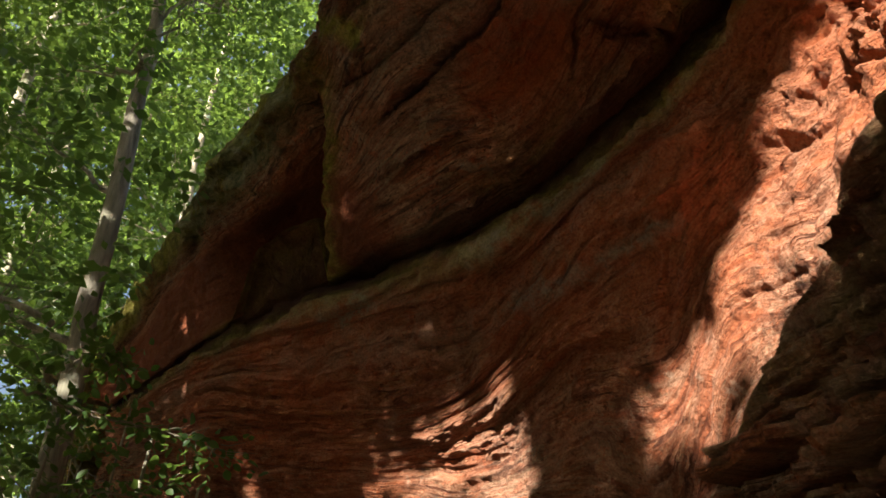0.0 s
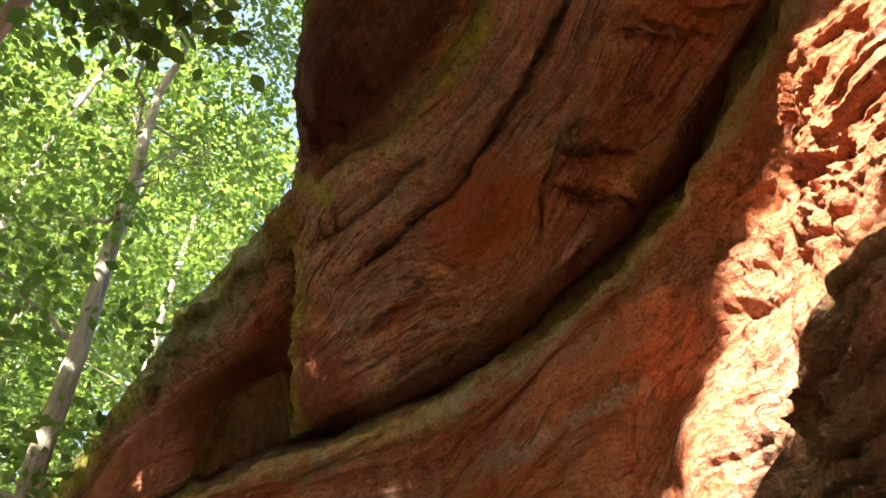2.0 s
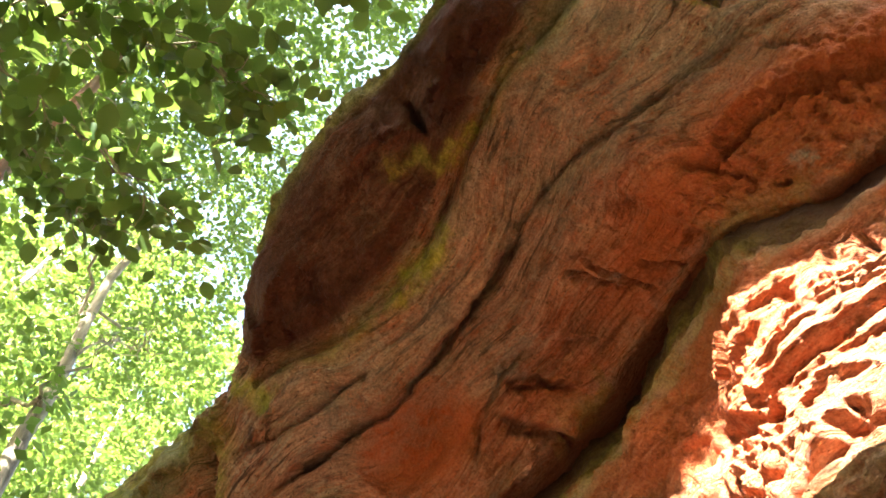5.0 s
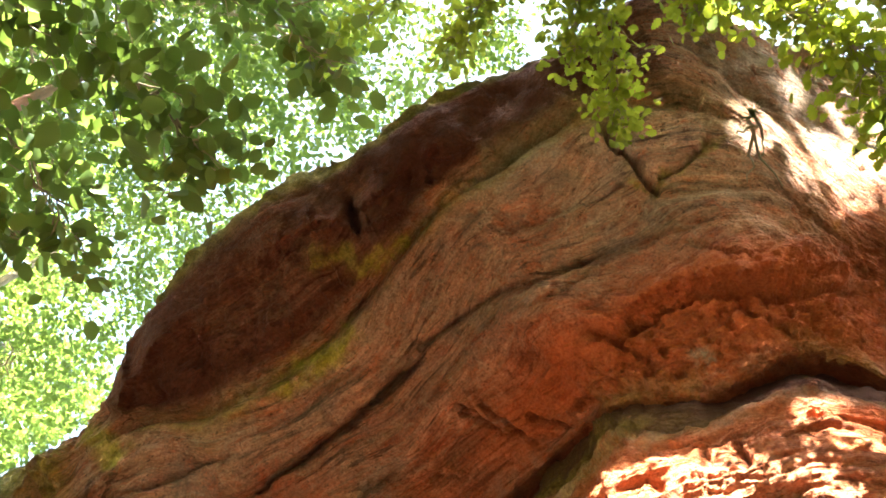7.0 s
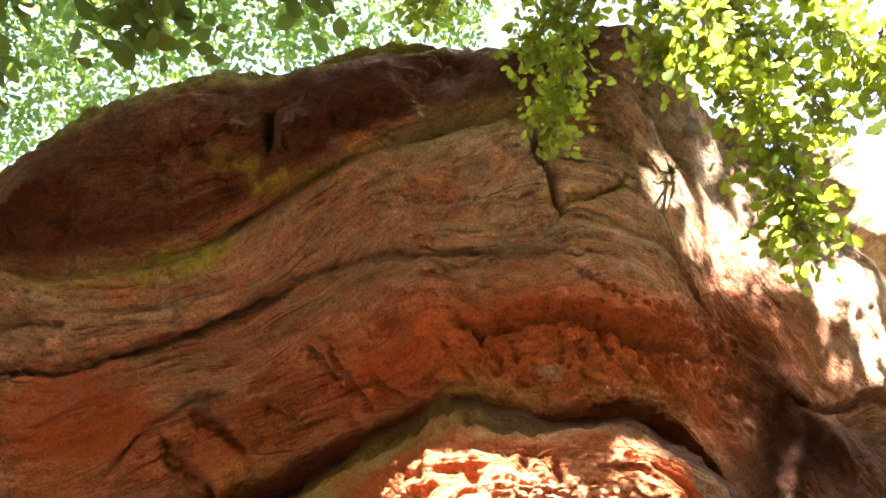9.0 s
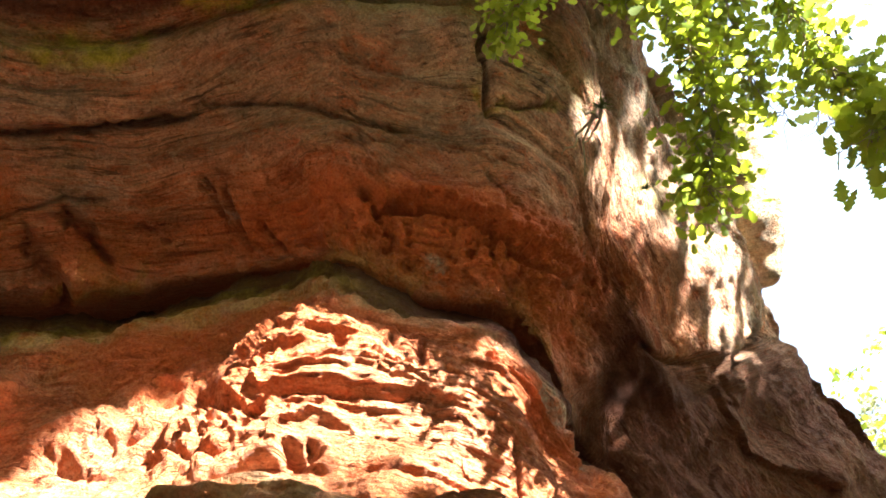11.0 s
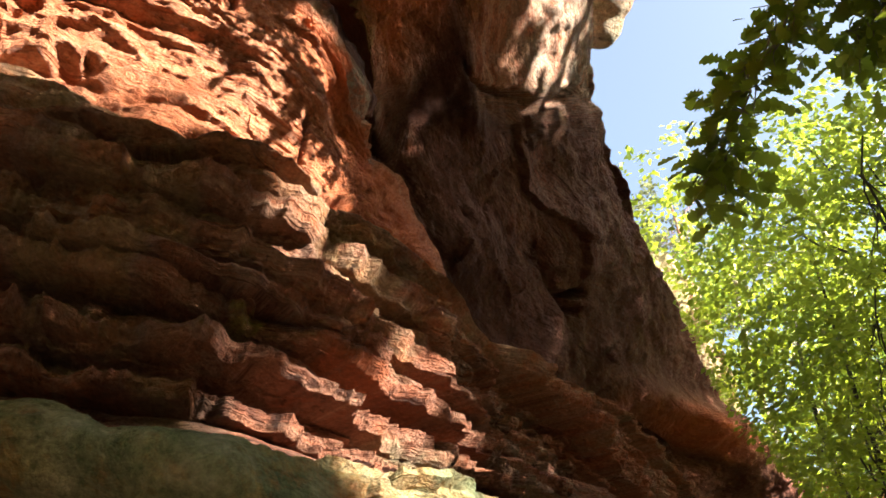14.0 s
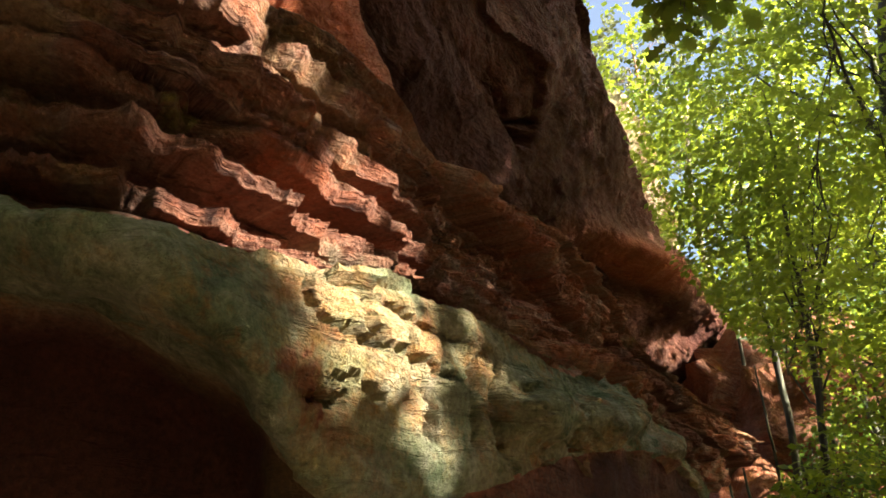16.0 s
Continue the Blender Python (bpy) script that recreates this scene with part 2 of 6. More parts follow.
    base = mixed(nodes, links, 0.42, base, ramp(nodes, links, grain, ((0.33, (0.16, 0.16, 0.16)), (0.5, (0.48, 0.48, 0.48)), (0.68, (0.82, 0.82, 0.82)))), "OVERLAY")
    base = mixed(nodes, links, 1.0, base, (0.85, 0.785, 0.765), "MULTIPLY")
    links.new(base, bsdf.inputs["Base Color"])
    bsdf.inputs["Roughness"].default_value = 0.88
    bsdf.inputs["Specular IOR Level"].default_value = 0.25
    rough = maths(nodes, links, "ADD", noise_node(nodes, links, place, 22.0, 8.0, 0.68), maths(nodes, links, "MULTIPLY", noise_node(nodes, links, place, 8.0, 6.0, 0.65, 0.5), 1.6))
    height = maths(nodes, links, "SUBTRACT", maths(nodes, links, "ADD", maths(nodes, links, "MULTIPLY", maths(nodes, links, "ADD", lines, mottle), 0.7), rough), maths(nodes, links, "ADD", maths(nodes, links, "MULTIPLY", crisp, 0.7), maths(nodes, links, "MULTIPLY", shut, 0.8)))
    bump = nodes.new("ShaderNodeBump")
    bump.inputs["Strength"].default_value, bump.inputs["Distance"].default_value = 1.0, 0.05
    links.new(height, bump.inputs["Height"])
    links.new(bump.outputs[0], bsdf.inputs["Normal"])
    return mat


def leaf_material(name, dark, light, glow):
    mat, nodes, links, bsdf = material(name)
    island = nodes.new("ShaderNodeNewGeometry").outputs["Random Per Island"]
    single = nodes.new("ShaderNodeObjectInfo").outputs["Random"]
    pick = maths(nodes, links, "FRACT", maths(nodes, links, "ADD", island, single), 0)
    col = ramp(nodes, links, pick, ((0.0, dark), (0.6, light), (1.0, tuple(c * 1.15 for c in light))))
    vein = noise_node(nodes, links, nodes.new("ShaderNodeTexCoord").outputs["Object"], 30.0, 3.0)
    col = mixed(nodes, links, 0.25, col, ramp(nodes, links, vein, ((0.3, (0.35, 0.35, 0.35)), (0.7, (0.65, 0.65, 0.65)))), "OVERLAY")
    links.new(col, bsdf.inputs["Base Color"])
    bsdf.inputs["Roughness"].default_value = 0.45
    bsdf.inputs["Specular IOR Level"].default_value = 0.35
    see = nodes.new("ShaderNodeBsdfTranslucent")
    links.new(mixed(nodes, links, pick, glow, tuple(c * 0.8 for c in glow)), see.inputs["Color"])
    blend = nodes.new("ShaderNodeMixShader")
    blend.inputs[0].default_value = 0.5
    links.new(bsdf.outputs[0], blend.inputs[1])
    links.new(see.outputs[0], blend.inputs[2])
    links.new(blend.outputs[0], nodes["Material Output"].inputs["Surface"])
    return mat


def bark_material(name, dark, light):
    mat, nodes, links, bsdf = material(name)
    place = nodes.new("ShaderNodeTexCoord").outputs["Object"]
    stretch = nodes.new("ShaderNodeMapping")
    stretch.inputs["Scale"].default_value = (9, 9, 1.6)
    links.new(place, stretch.inputs["Vector"])
    furrow = noise_node(nodes, links, stretch.outputs[0], 1.0, 8.0, 0.7, 0.5)
    patch = noise_node(nodes, links, place, 1.3, 5.0, 0.6)
    col = ramp(nodes, links, furrow, ((0.3, dark), (0.62, light)))
    col = mixed(nodes, links, ramp(nodes, links, patch, ((0.45, (0, 0, 0)), (0.65, (0.6, 0.6, 0.6)))), col, (0.17, 0.18, 0.09))
    links.new(col, bsdf.inputs["Base Color"])
    bsdf.inputs["Roughness"].default_value = 0.9
    bump = nodes.new("ShaderNodeBump")
    bump.inputs["Strength"].default_value, bump.inputs["Distance"].default_value = 0.8, 0.03
    links.new(furrow, bump.inputs["Height"])
    links.new(bump.outputs[0], bsdf.inputs["Normal"])
    return mat


def litter_material(name):
    mat, nodes, links, bsdf = material(name)
    place = nodes.new("ShaderNodeTexCoord").outputs["Object"]
    a, b = noise_node(nodes, links, place, 14.0, 8.0, 0.7), noise_node(nodes, links, place, 0.7, 5.0)
    col = ramp(nodes, links, a, ((0.3, (0.08, 0.045, 0.026)), (0.5, (0.18, 0.11, 0.065)), (0.7, (0.29, 0.19, 0.115))))
    col = mixed(nodes, links, ramp(nodes, links, b, ((0.45, (0, 0, 0)), (0.62, (0.5, 0.5, 0.5)))), col, (0.14, 0.12, 0.05))
    links.new(col, bsdf.inputs["Base Color"])
    bsdf.inputs["Roughness"].default_value = 0.95
    bump = nodes.new("ShaderNodeBump")
    bump.inputs["Distance"].default_value = 0.04
    links.new(a, bump.inputs["Height"])
    links.new(bump.outputs[0], bsdf.inputs["Normal"])
    return mat


ROCK = sandstone("red_sandstone")
BEECH = leaf_material("beech_leaf", (0.016, 0.042, 0.008), (0.06, 0.10, 0.022), (0.19, 0.285, 0.045))
OAK = leaf_material("oak_leaf", (0.025, 0.055, 0.006), (0.12, 0.17, 0.02), (0.46, 0.54, 0.045))
PINE = leaf_material("pine_needle", (0.04, 0.06, 0.025), (0.09, 0.11, 0.05), (0.14, 0.15, 0.06))
BARK = bark_material("grey_brown_bark", (0.06, 0.046, 0.032), (0.46, 0.39, 0.29))
DARK_BARK = bark_material("dark_bark", (0.02, 0.015, 0.011), (0.085, 0.068, 0.05))
PINE_BARK = bark_material("red_pine_bark", (0.12, 0.055, 0.03), (0.36, 0.18, 0.10))
TWIG = bark_material("dry_twig", (0.10, 0.075, 0.05), (0.30, 0.24, 0.17))
LITTER = litter_material("paled_leaf_litter")


# ---- mesh builders ----
def raw_mesh(name, verts, faces, mat, smooth_faces=True):
    me = bpy.data.meshes.new(name)
    verts, faces = np.ascontiguousarray(verts, np.float32), np.ascontiguousarray(faces, np.int32)
    n, k = faces.shape
    me.vertices.add(len(verts))
    me.vertices.foreach_set("co", verts.ravel())
    me.loops.add(n * k)
    me.loops.foreach_set("vertex_index", faces.ravel())
    me.polygons.add(n)
    me.polygons.foreach_set("loop_start", np.arange(0, n * k, k, dtype=np.int32))
    me.polygons.foreach_set("use_smooth", np.full(n, smooth_faces))
    me.update(calc_edges=True)
    me.materials.append(mat)
    return me


def put_attribute(me, name, values):
    kind = "FLOAT_VECTOR" if values.ndim == 2 else "FLOAT"
    at = me.attributes.new(name, kind, "POINT")
    at.data.foreach_set("vector" if kind == "FLOAT_VECTOR" else "value", np.ascontiguousarray(values, np.float32).ravel())


def spline(points, at):
    """Cubic through points (n, ...) at positions 0 .. n-1."""
    points = np.asarray(points, float)
    n = len(points)
    i = np.clip(np.floor(at).astype(int), 0, n - 2)
    t = (at - i).reshape((-1,) + (1,) * (points.ndim - 1))
    p0, p1, p2, p3 = points[np.maximum(i - 1, 0)], points[i], points[i + 1], points[np.minimum(i + 2, n - 1)]
    m1, m2 = (p2 - p0) * 0.5, (p3 - p1) * 0.5
    return (2 * t ** 3 - 3 * t ** 2 + 1) * p1 + (t ** 3 - 2 * t ** 2 + t) * m1 + (-2 * t ** 3 + 3 * t ** 2) * p2 + (t ** 3 - t ** 2) * m2


def loft(rails, fine, counts):
    """A grid of places through rails of places, with steps of about fine degrees as seen from the chart's centre; counts[k] rows between rail k and k+1, 0 for as many as those steps need. Gives the grid and bed coordinates."""
    rails = np.asarray(rails, float)
    away = np.linalg.norm(rails - CENTRE, axis=2)
    seg = np.linalg.norm(np.diff(rails, axis=1), axis=2).mean(0)
    wide = np.degrees(np.linalg.norm(np.diff(rails, axis=1), axis=2) / away[:, 1:]).max(0)
    along = np.concatenate([i + np.linspace(0, 1, max(2, int(s / fine)), endpoint=False) for i, s in enumerate(wide)] + [[len(seg)]])
    metres = np.interp(along, np.arange(len(seg) + 1), np.concatenate([[0], np.cumsum(seg)]))
    lines = np.stack([spline(r, along) for r in rails])
    tall = np.degrees(np.linalg.norm(np.diff(rails, axis=0), axis=2) / away[1:])
    rows = [c or max(4, int(np.percentile(tall[k], 65) / fine)) for k, c in enumerate(counts)]
    across = np.concatenate([k + np.linspace(0, 1, c, endpoint=False) for k, c in enumerate(rows)] + [[len(rows)]])
    grid = spline(lines, across)
    up = np.concatenate([[0], np.cumsum(np.linalg.norm(np.diff(lines, axis=0), axis=2).mean(1))])
    beds = np.interp(across, np.arange(len(up)), up)
    b = np.zeros(grid.shape)
    b[..., 0], b[..., 1] = metres[None, :], beds[:, None]
    return grid, b, across


def grid_normals(g):
    du, dv = np.gradient(g, axis=1), np.gradient(g, axis=0)
    n = np.cross(du, dv)
    n /= np.linalg.norm(n, axis=2, keepdims=True) + 1e-9
    to = CENTRE - g
    flip = np.sign((n * to).sum(2, keepdims=True))
    return n, flip


def grid_faces(rows, cols):
    i = np.arange(rows * cols).reshape(rows, cols)
    return np.stack([i[:-1, :-1], i[:-1, 1:], i[1:, 1:], i[1:, :-1]], -1).reshape(-1, 4)


def part(name, mesh, parent, label=""):
    ob = new(name, mesh)
    ob.parent = parent
    if label:
        tagged(ob, label)
    return ob


# rails across the cliff: bearings on the chart in degrees, and metres from its centre
ROOF_CREVICE = ((-70.4, 3.5, 10.54), (-58.2, 2.8, 8.03), (-47.9, 0.6, 6.90), (-45.1, -0.0, 6.40), (-35.6, -2.0, 5.95), (-25.3, -1.3, 5.96), (-13.3, 2.5, 6.01), (-4.2, 5.9, 5.53), (-0.5, 6.9, 4.96), (4.4, 5.5, 4.86), (10.9, 6.0, 4.87), (14.2, 3.9, 4.94), (17.3, -1.3, 5.45), (18.6, -3.0, 5.69), (26.1, -10.0, 5.92), (32.7, -13.1, 6.53), (40.3, -13.9, 7.64), (44.2, -15.3, 9.27), (48.7, -17.6, 10.48), (51.3, -17.5, 11.60), (55.6, -18.8, 14.11), (63.4, -19.1, 18.12))
ROOF_EDGE = ((-71.3, 5.1, 11.04), (-58.6, 9.3, 8.90), (-50.3, 10.6, 7.10), (-43.4, 12.0, 6.61), (-34.7, 16.8, 6.30), (-29.0, 15.9, 6.01), (-20.9, 17.5, 5.82), (-12.5, 22.1, 5.83), (-6.9, 25.3, 5.73), (-3.7, 26.0, 5.73), (4.9, 27.1, 5.84), (12.1, 23.9, 5.95), (15.8, 18.2, 5.85), (20.7, 12.1, 5.95), (25.6, 4.8, 6.14), (28.8, 4.3, 6.58), (36.6, -5.8, 7.42), (44.6, -12.1, 9.47), (48.2, -15.3, 10.38), (51.7, -16.2, 11.70), (56.7, -14.9, 14.11), (65.5, -16.2, 18.62))
ROOF_RIM = ((-72.0, 6.8, 11.54), (-58.0, 12.1, 9.50), (-46.2, 15.3, 7.91), (-38.7, 16.9, 7.11), (-35.6, 18.6, 6.80), (-28.6, 26.5, 6.42), (-19.2, 30.6, 6.23), (-13.1, 30.8, 6.12), (-6.2, 32.5, 6.13), (1.5, 32.1, 6.44), (9.8, 31.8, 6.66), (14.1, 31.3, 6.96), (18.3, 24.6, 7.15), (24.7, 18.1, 7.44), (29.5, 9.5, 7.94), (32.7, 5.5, 8.48), (39.6, -0.2, 9.28), (43.9, -3.7, 10.65), (51.5, -9.9, 11.67), (55.5, -11.1, 12.70), (58.4, -12.2, 15.10), (67.1, -13.5, 19.11))
WALL_TOP = ((-70.7, 3.1, 10.14), (-58.5, 2.4, 7.73), (-45.4, -0.5, 6.20), (-36.0, -2.5, 5.70), (-25.7, -1.9, 5.65), (-18.9, -0.8, 5.81), (-13.3, 1.5, 5.76), (-4.3, 5.5, 5.27), (-0.5, 6.4, 4.60), (4.4, 4.9, 4.51), (10.9, 5.6, 4.42), (13.2, 3.7, 4.44), (16.0, 0.6, 4.68), (17.2, -3.2, 4.94), (18.9, -3.8, 5.59))
WALL_BELLY = ((-73.4, 0.8, 9.74), (-63.8, -1.9, 7.64), (-56.8, -7.0, 6.83), (-46.6, -12.1, 5.93), (-30.1, -9.0, 5.10), (-24.0, -8.0, 4.90), (-17.1, -6.8, 5.00), (-8.9, -3.1, 4.76), (-5.7, -0.0, 4.27), (3.7, 1.0, 4.10), (8.5, 1.6, 4.05), (13.3, 0.5, 4.14), (16.4, -3.5, 4.35), (19.3, -5.1, 4.59), (21.5, -5.0, 5.39))
WALL_FOOT = ((-77.2, -2.5, 9.54), (-70.5, -7.8, 8.04), (-63.8, -12.6, 7.23), (-53.2, -19.3, 6.33), (-43.5, -24.7, 5.42), (-35.8, -28.4, 4.82), (-26.0, -19.5, 4.49), (-17.5, -19.6, 4.19), (-6.6, -12.9, 4.04), (0.8, -12.3, 3.95), (11.1, -11.2, 3.90), (18.4, -12.4, 3.85), (20.7, -10.0, 3.96), (25.6, -12.9, 3.97), (30.4, -13.2, 4.93))
SHELF_TOP = ((-33.2, -29.2, 3.92), (-23.7, -21.8, 3.76), (-16.8, -17.6, 3.61), (-13.5, -13.0, 3.50), (-4.3, -9.1, 3.35), (1.1, -9.3, 3.15), (6.9, -9.6, 3.00), (11.2, -7.7, 2.94), (17.2, -9.7, 2.94), (19.2, -9.8, 3.03), (26.7, -10.5, 3.34), (31.0, -12.9, 3.75), (36.6, -13.7, 4.56), (42.4, -13.5, 5.57), (48.7, -16.4, 6.58), (55.7, -19.0, 8.09), (64.0, -20.3, 11.12))
SHELF_MID = ((-31.4, -34.6, 3.42), (-24.3, -29.2, 3.21), (-19.4, -27.3, 3.01), (-6.3, -17.2, 2.91), (-2.2, -16.8, 2.76), (0.9, -18.2, 2.61), (5.0, -18.7, 2.51), (10.0, -17.9, 2.52), (15.3, -17.9, 2.57), (20.5, -17.9, 2.63), (25.1, -18.1, 2.78), (30.6, -17.9, 3.14), (35.2, -19.1, 3.77), (41.0, -19.1, 4.48), (47.2, -19.7, 5.68), (54.5, -20.8, 7.09), (63.4, -23.5, 10.13))
LEDGE_TOP = ((-30.9, -42.4, 3.02), (-25.1, -38.7, 2.61), (-20.4, -37.7, 2.31), (-3.8, -31.9, 2.13), (2.6, -29.7, 2.02), (5.9, -29.4, 2.00), (9.6, -29.8, 1.93), (13.5, -28.8, 1.89), (18.4, -28.0, 1.86), (23.4, -27.6, 1.93), (28.9, -27.0, 2.05), (33.6, -26.0, 2.23), (41.0, -24.5, 2.68), (48.2, -24.1, 3.29), (51.3, -22.4, 4.29), (55.9, -22.9, 6.10), (63.0, -26.0, 9.13))
LEDGE_LIP = ((-31.3, -47.5, 3.02), (-26.5, -45.3, 2.61), (-22.2, -44.7, 2.31), (-2.4, -35.8, 2.09), (4.0, -33.6, 1.95), (7.5, -32.9, 1.91), (11.3, -32.2, 1.84), (14.9, -31.5, 1.80), (21.0, -32.5, 1.81), (27.6, -35.3, 1.90), (32.8, -39.6, 2.07), (39.9, -40.0, 2.23), (47.5, -34.6, 2.63), (52.2, -29.7, 3.18), (57.5, -26.2, 4.13), (61.7, -26.5, 5.93), (64.3, -29.1, 8.94))
# marks on the rock, on the chart in degrees: grooves, sharp steps that stand proud on one side, lumps and hollows, and growth or colour
MARKS = collections.defaultdict(list)


def groove(on, width, deep, *line):
    MARKS[on].append(("groove", width, deep, np.array(line)))


def step(on, high, fall, *line):
    """Rock to the left of the line stands proud by high metres and sinks back over fall degrees."""
    MARKS[on].append(("step", fall, high, np.array(line)))


def bump(on, high, wide, tall, at):
    MARKS[on].append(("bump", (wide, tall), high, np.array([at])))


def tint(on, mask, width, strength, *line):
    MARKS[on + " " + mask].append(("groove", width, -strength, np.array(line)))


CORNER = ((-39.9, 15.7), (-41.1, 13.8), (-43.3, 10.9), (-46.4, 7.5), (-48.4, 4.4), (-49.6, 2.0))
groove("roof", 0.24, 0.20, (-13.2, 14.8), (-16.5, 13.8), (-20.1, 12.2), (-23.4, 10.9), (-28.1, 9.8), (-33.9, 9.3), (-39.6, 9.2))
groove("roof", 0.19, 0.09, (-13.2, 14.8), (-13.1, 16.3), (-12.9, 16.0), (-7.2, 17.6), (-5.1, 17.4), (3.3, 17.5))
groove("roof", 0.26, 0.24, (-1.1, 12.6), (0.6, 11.2), (3.2, 12.2), (6.9, 12.3), (10.0, 11.0), (13.4, 9.7), (16.4, 8.5))
groove("roof", 0.22, 0.24, (5.2, 26.3), (5.7, 24.1), (6.6, 22.3), (7.1, 19.9))
groove("roof", 0.17, 0.09, (7.3, 20.9), (9.6, 21.2), (11.7, 21.8))
groove("roof", 0.30, 0.15, *CORNER)
groove("roof", 0.26, 0.14, (21.3, 5.5), (23.0, 5.1), (25.1, 5.8), (28.1, 5.8), (30.0, 8.4))
step("roof", 0.07, 2.2, (-39.6, 9.2), (-33.9, 9.3), (-28.1, 9.8), (-23.4, 10.9), (-20.1, 12.2), (-16.5, 13.8), (-13.2, 14.8))
groove("roof", 0.24, 0.15, (-21.9, 5.3), (-20.3, 3.4), (-19.1, 2.1), (-17.9, 0.3))
groove("roof", 0.20, 0.14, (-20.1, 6.9), (-18.4, 5.8), (-17.0, 4.5), (-15.8, 3.6))
groove("roof", 0.16, 0.08, (-15.4, 6.9), (-13.9, 6.3), (-12.8, 5.5))
groove("roof", 0.17, 0.09, (-12.0, 11.2), (-10.5, 9.7), (-9.7, 8.7))
groove("roof", 0.18, 0.12, (-10.2, 11.0), (-9.0, 9.1), (-7.6, 6.5))
groove("roof", 0.17, 0.11, (-7.5, 8.8), (-6.3, 7.6), (-5.2, 6.7))
groove("roof", 0.13, 0.06, (-2.7, 11.8), (-1.6, 9.7), (-0.6, 8.3))
groove("roof", 0.16, 0.09, (0.3, 11.3), (1.3, 10.4), (2.5, 8.8))
groove("roof", 0.14, 0.08, (7.2, 15.9), (8.9, 14.3), (10.6, 12.8))
groove("roof", 0.14, 0.08, (-0.9, 12.8), (-0.0, 12.0), (0.6, 11.1))
groove("roof", 0.12, 0.04, (-4.8, 15.6), (-1.5, 15.9), (1.6, 16.9), (4.9, 17.1), (8.0, 16.9), (10.1, 16.7))
groove("roof", 0.11, 0.04, (-4.5, 21.7), (-1.1, 21.5), (2.3, 21.5), (6.0, 21.9))
groove("roof", 0.34, 0.24, (-14.2, 28.1), (-14.3, 26.4), (-14.4, 25.1))
groove("roof", 0.17, 0.08, (-40.1, 12.9), (-36.0, 12.5), (-31.5, 12.4), (-27.9, 12.8))
groove("roof", 0.19, 0.09, (-25.2, 2.7), (-22.8, 5.2), (-20.5, 7.0), (-16.6, 8.5))
groove("roof", 0.18, 0.11, (-21.5, 3.9), (-20.4, 2.7), (-18.4, 1.3))
groove("roof", 0.18, 0.11, (-20.1, 6.4), (-18.1, 5.1), (-16.8, 4.5))
groove("roof", 0.16, 0.08, (-12.1, 10.5), (-10.3, 9.2), (-8.6, 7.2))
groove("roof", 0.30, 0.24, (36.9, -5.0), (36.1, -6.5), (37.7, -7.0))
groove("roof", 0.17, 0.09, (20.9, 5.9), (23.0, 5.0), (24.6, 5.5), (26.1, 4.3))
step("roof", 0.05, 1.2, (-21.9, 5.3), (-20.3, 3.4), (-19.1, 2.1), (-17.9, 0.3))
step("roof", 0.06, 1.4, (-20.1, 6.9), (-18.4, 5.8), (-17.0, 4.5), (-15.8, 3.6))
step("roof", 0.04, 1.2, (-15.4, 6.9), (-13.9, 6.3), (-12.8, 5.5))
step("roof", 0.05, 1.4, (-10.2, 11.0), (-9.0, 9.1), (-7.6, 6.5))
step("roof", 0.04, 1.2, (-7.5, 8.8), (-6.3, 7.6), (-5.2, 6.7))
step("roof", 0.04, 1.5, (0.3, 11.3), (1.3, 10.4), (2.5, 8.8))
step("roof", 0.09, 1.8, (-0.2, 11.4), (1.7, 12.5), (4.1, 13.1), (5.9, 12.8), (8.5, 12.5), (10.0, 11.4), (11.8, 10.9), (14.4, 10.5), (15.5, 9.5))
step("roof", 0.05, 1.6, (-14.8, 10.9), (-10.9, 13.9), (-7.9, 15.1), (-4.2, 14.8), (-1.1, 14.0), (1.3, 14.6))
step("roof", 0.1, 2, (-14.4, 25.1), (-11.7, 25.2), (-7.6, 25.0), (-4.7, 25.9), (-2.4, 26.4))
step("roof", 0.09, 1.6, (-21.2, 25.5), (-20.0, 26.2), (-17.9, 26.5), (-16.2, 26.5))
step("roof", 0.1, 2.2, (-34.5, 17.5), (-33.6, 18.8), (-30.8, 21.1), (-28.7, 22.5))
step("roof", 0.06, 2.0, (-57.2, 11.7), (-51.6, 11.9), (-49.4, 10.3), (-49.0, 8.7), (-47.8, 6.1))
step("roof", 0.08, 1.5, (-52.0, 12.9), (-47.9, 13.2), (-45.2, 13.0), (-42.4, 13.0))
step("roof", 0.07, 1.5, (-42.3, 5.5), (-37.3, 4.9), (-34.5, 4.2), (-33.7, 2.3))
step("roof", 0.06, 1.5, (-39.0, 2.5), (-36.3, 1.7), (-33.5, 0.3), (-30.5, -0.8))
step("roof", 0.08, 2.5, (27.7, 4.4), (30.2, -0.1), (34.6, -1.8), (36.5, -5.2))
bump("roof", 0.08, 2.4, 1.7, (-16.8, 27.7))
bump("roof", 0.07, 2.2, 0.9, (-27.0, 16.4))
bump("roof", 0.06, 1.5, 1.5, (-19.1, 23.7))
bump("roof", 0.06, 0.9, 0.8, (-34.1, 3.9))
bump("roof", 0.06, 1.3, 0.8, (-20.1, 5.1))
bump("roof", 0.05, 1.3, 0.8, (-21.4, 2.0))
bump("roof", 0.05, 1.2, 1, (-19.9, 6.0))
bump("roof", 0.04, 0.5, 0.8, (-9.2, 8.9))
tint("roof", "moss", 0.8, 1, (-24.2, 16.4), (-20.9, 17.0), (-18.7, 17.9), (-16.6, 19.1))
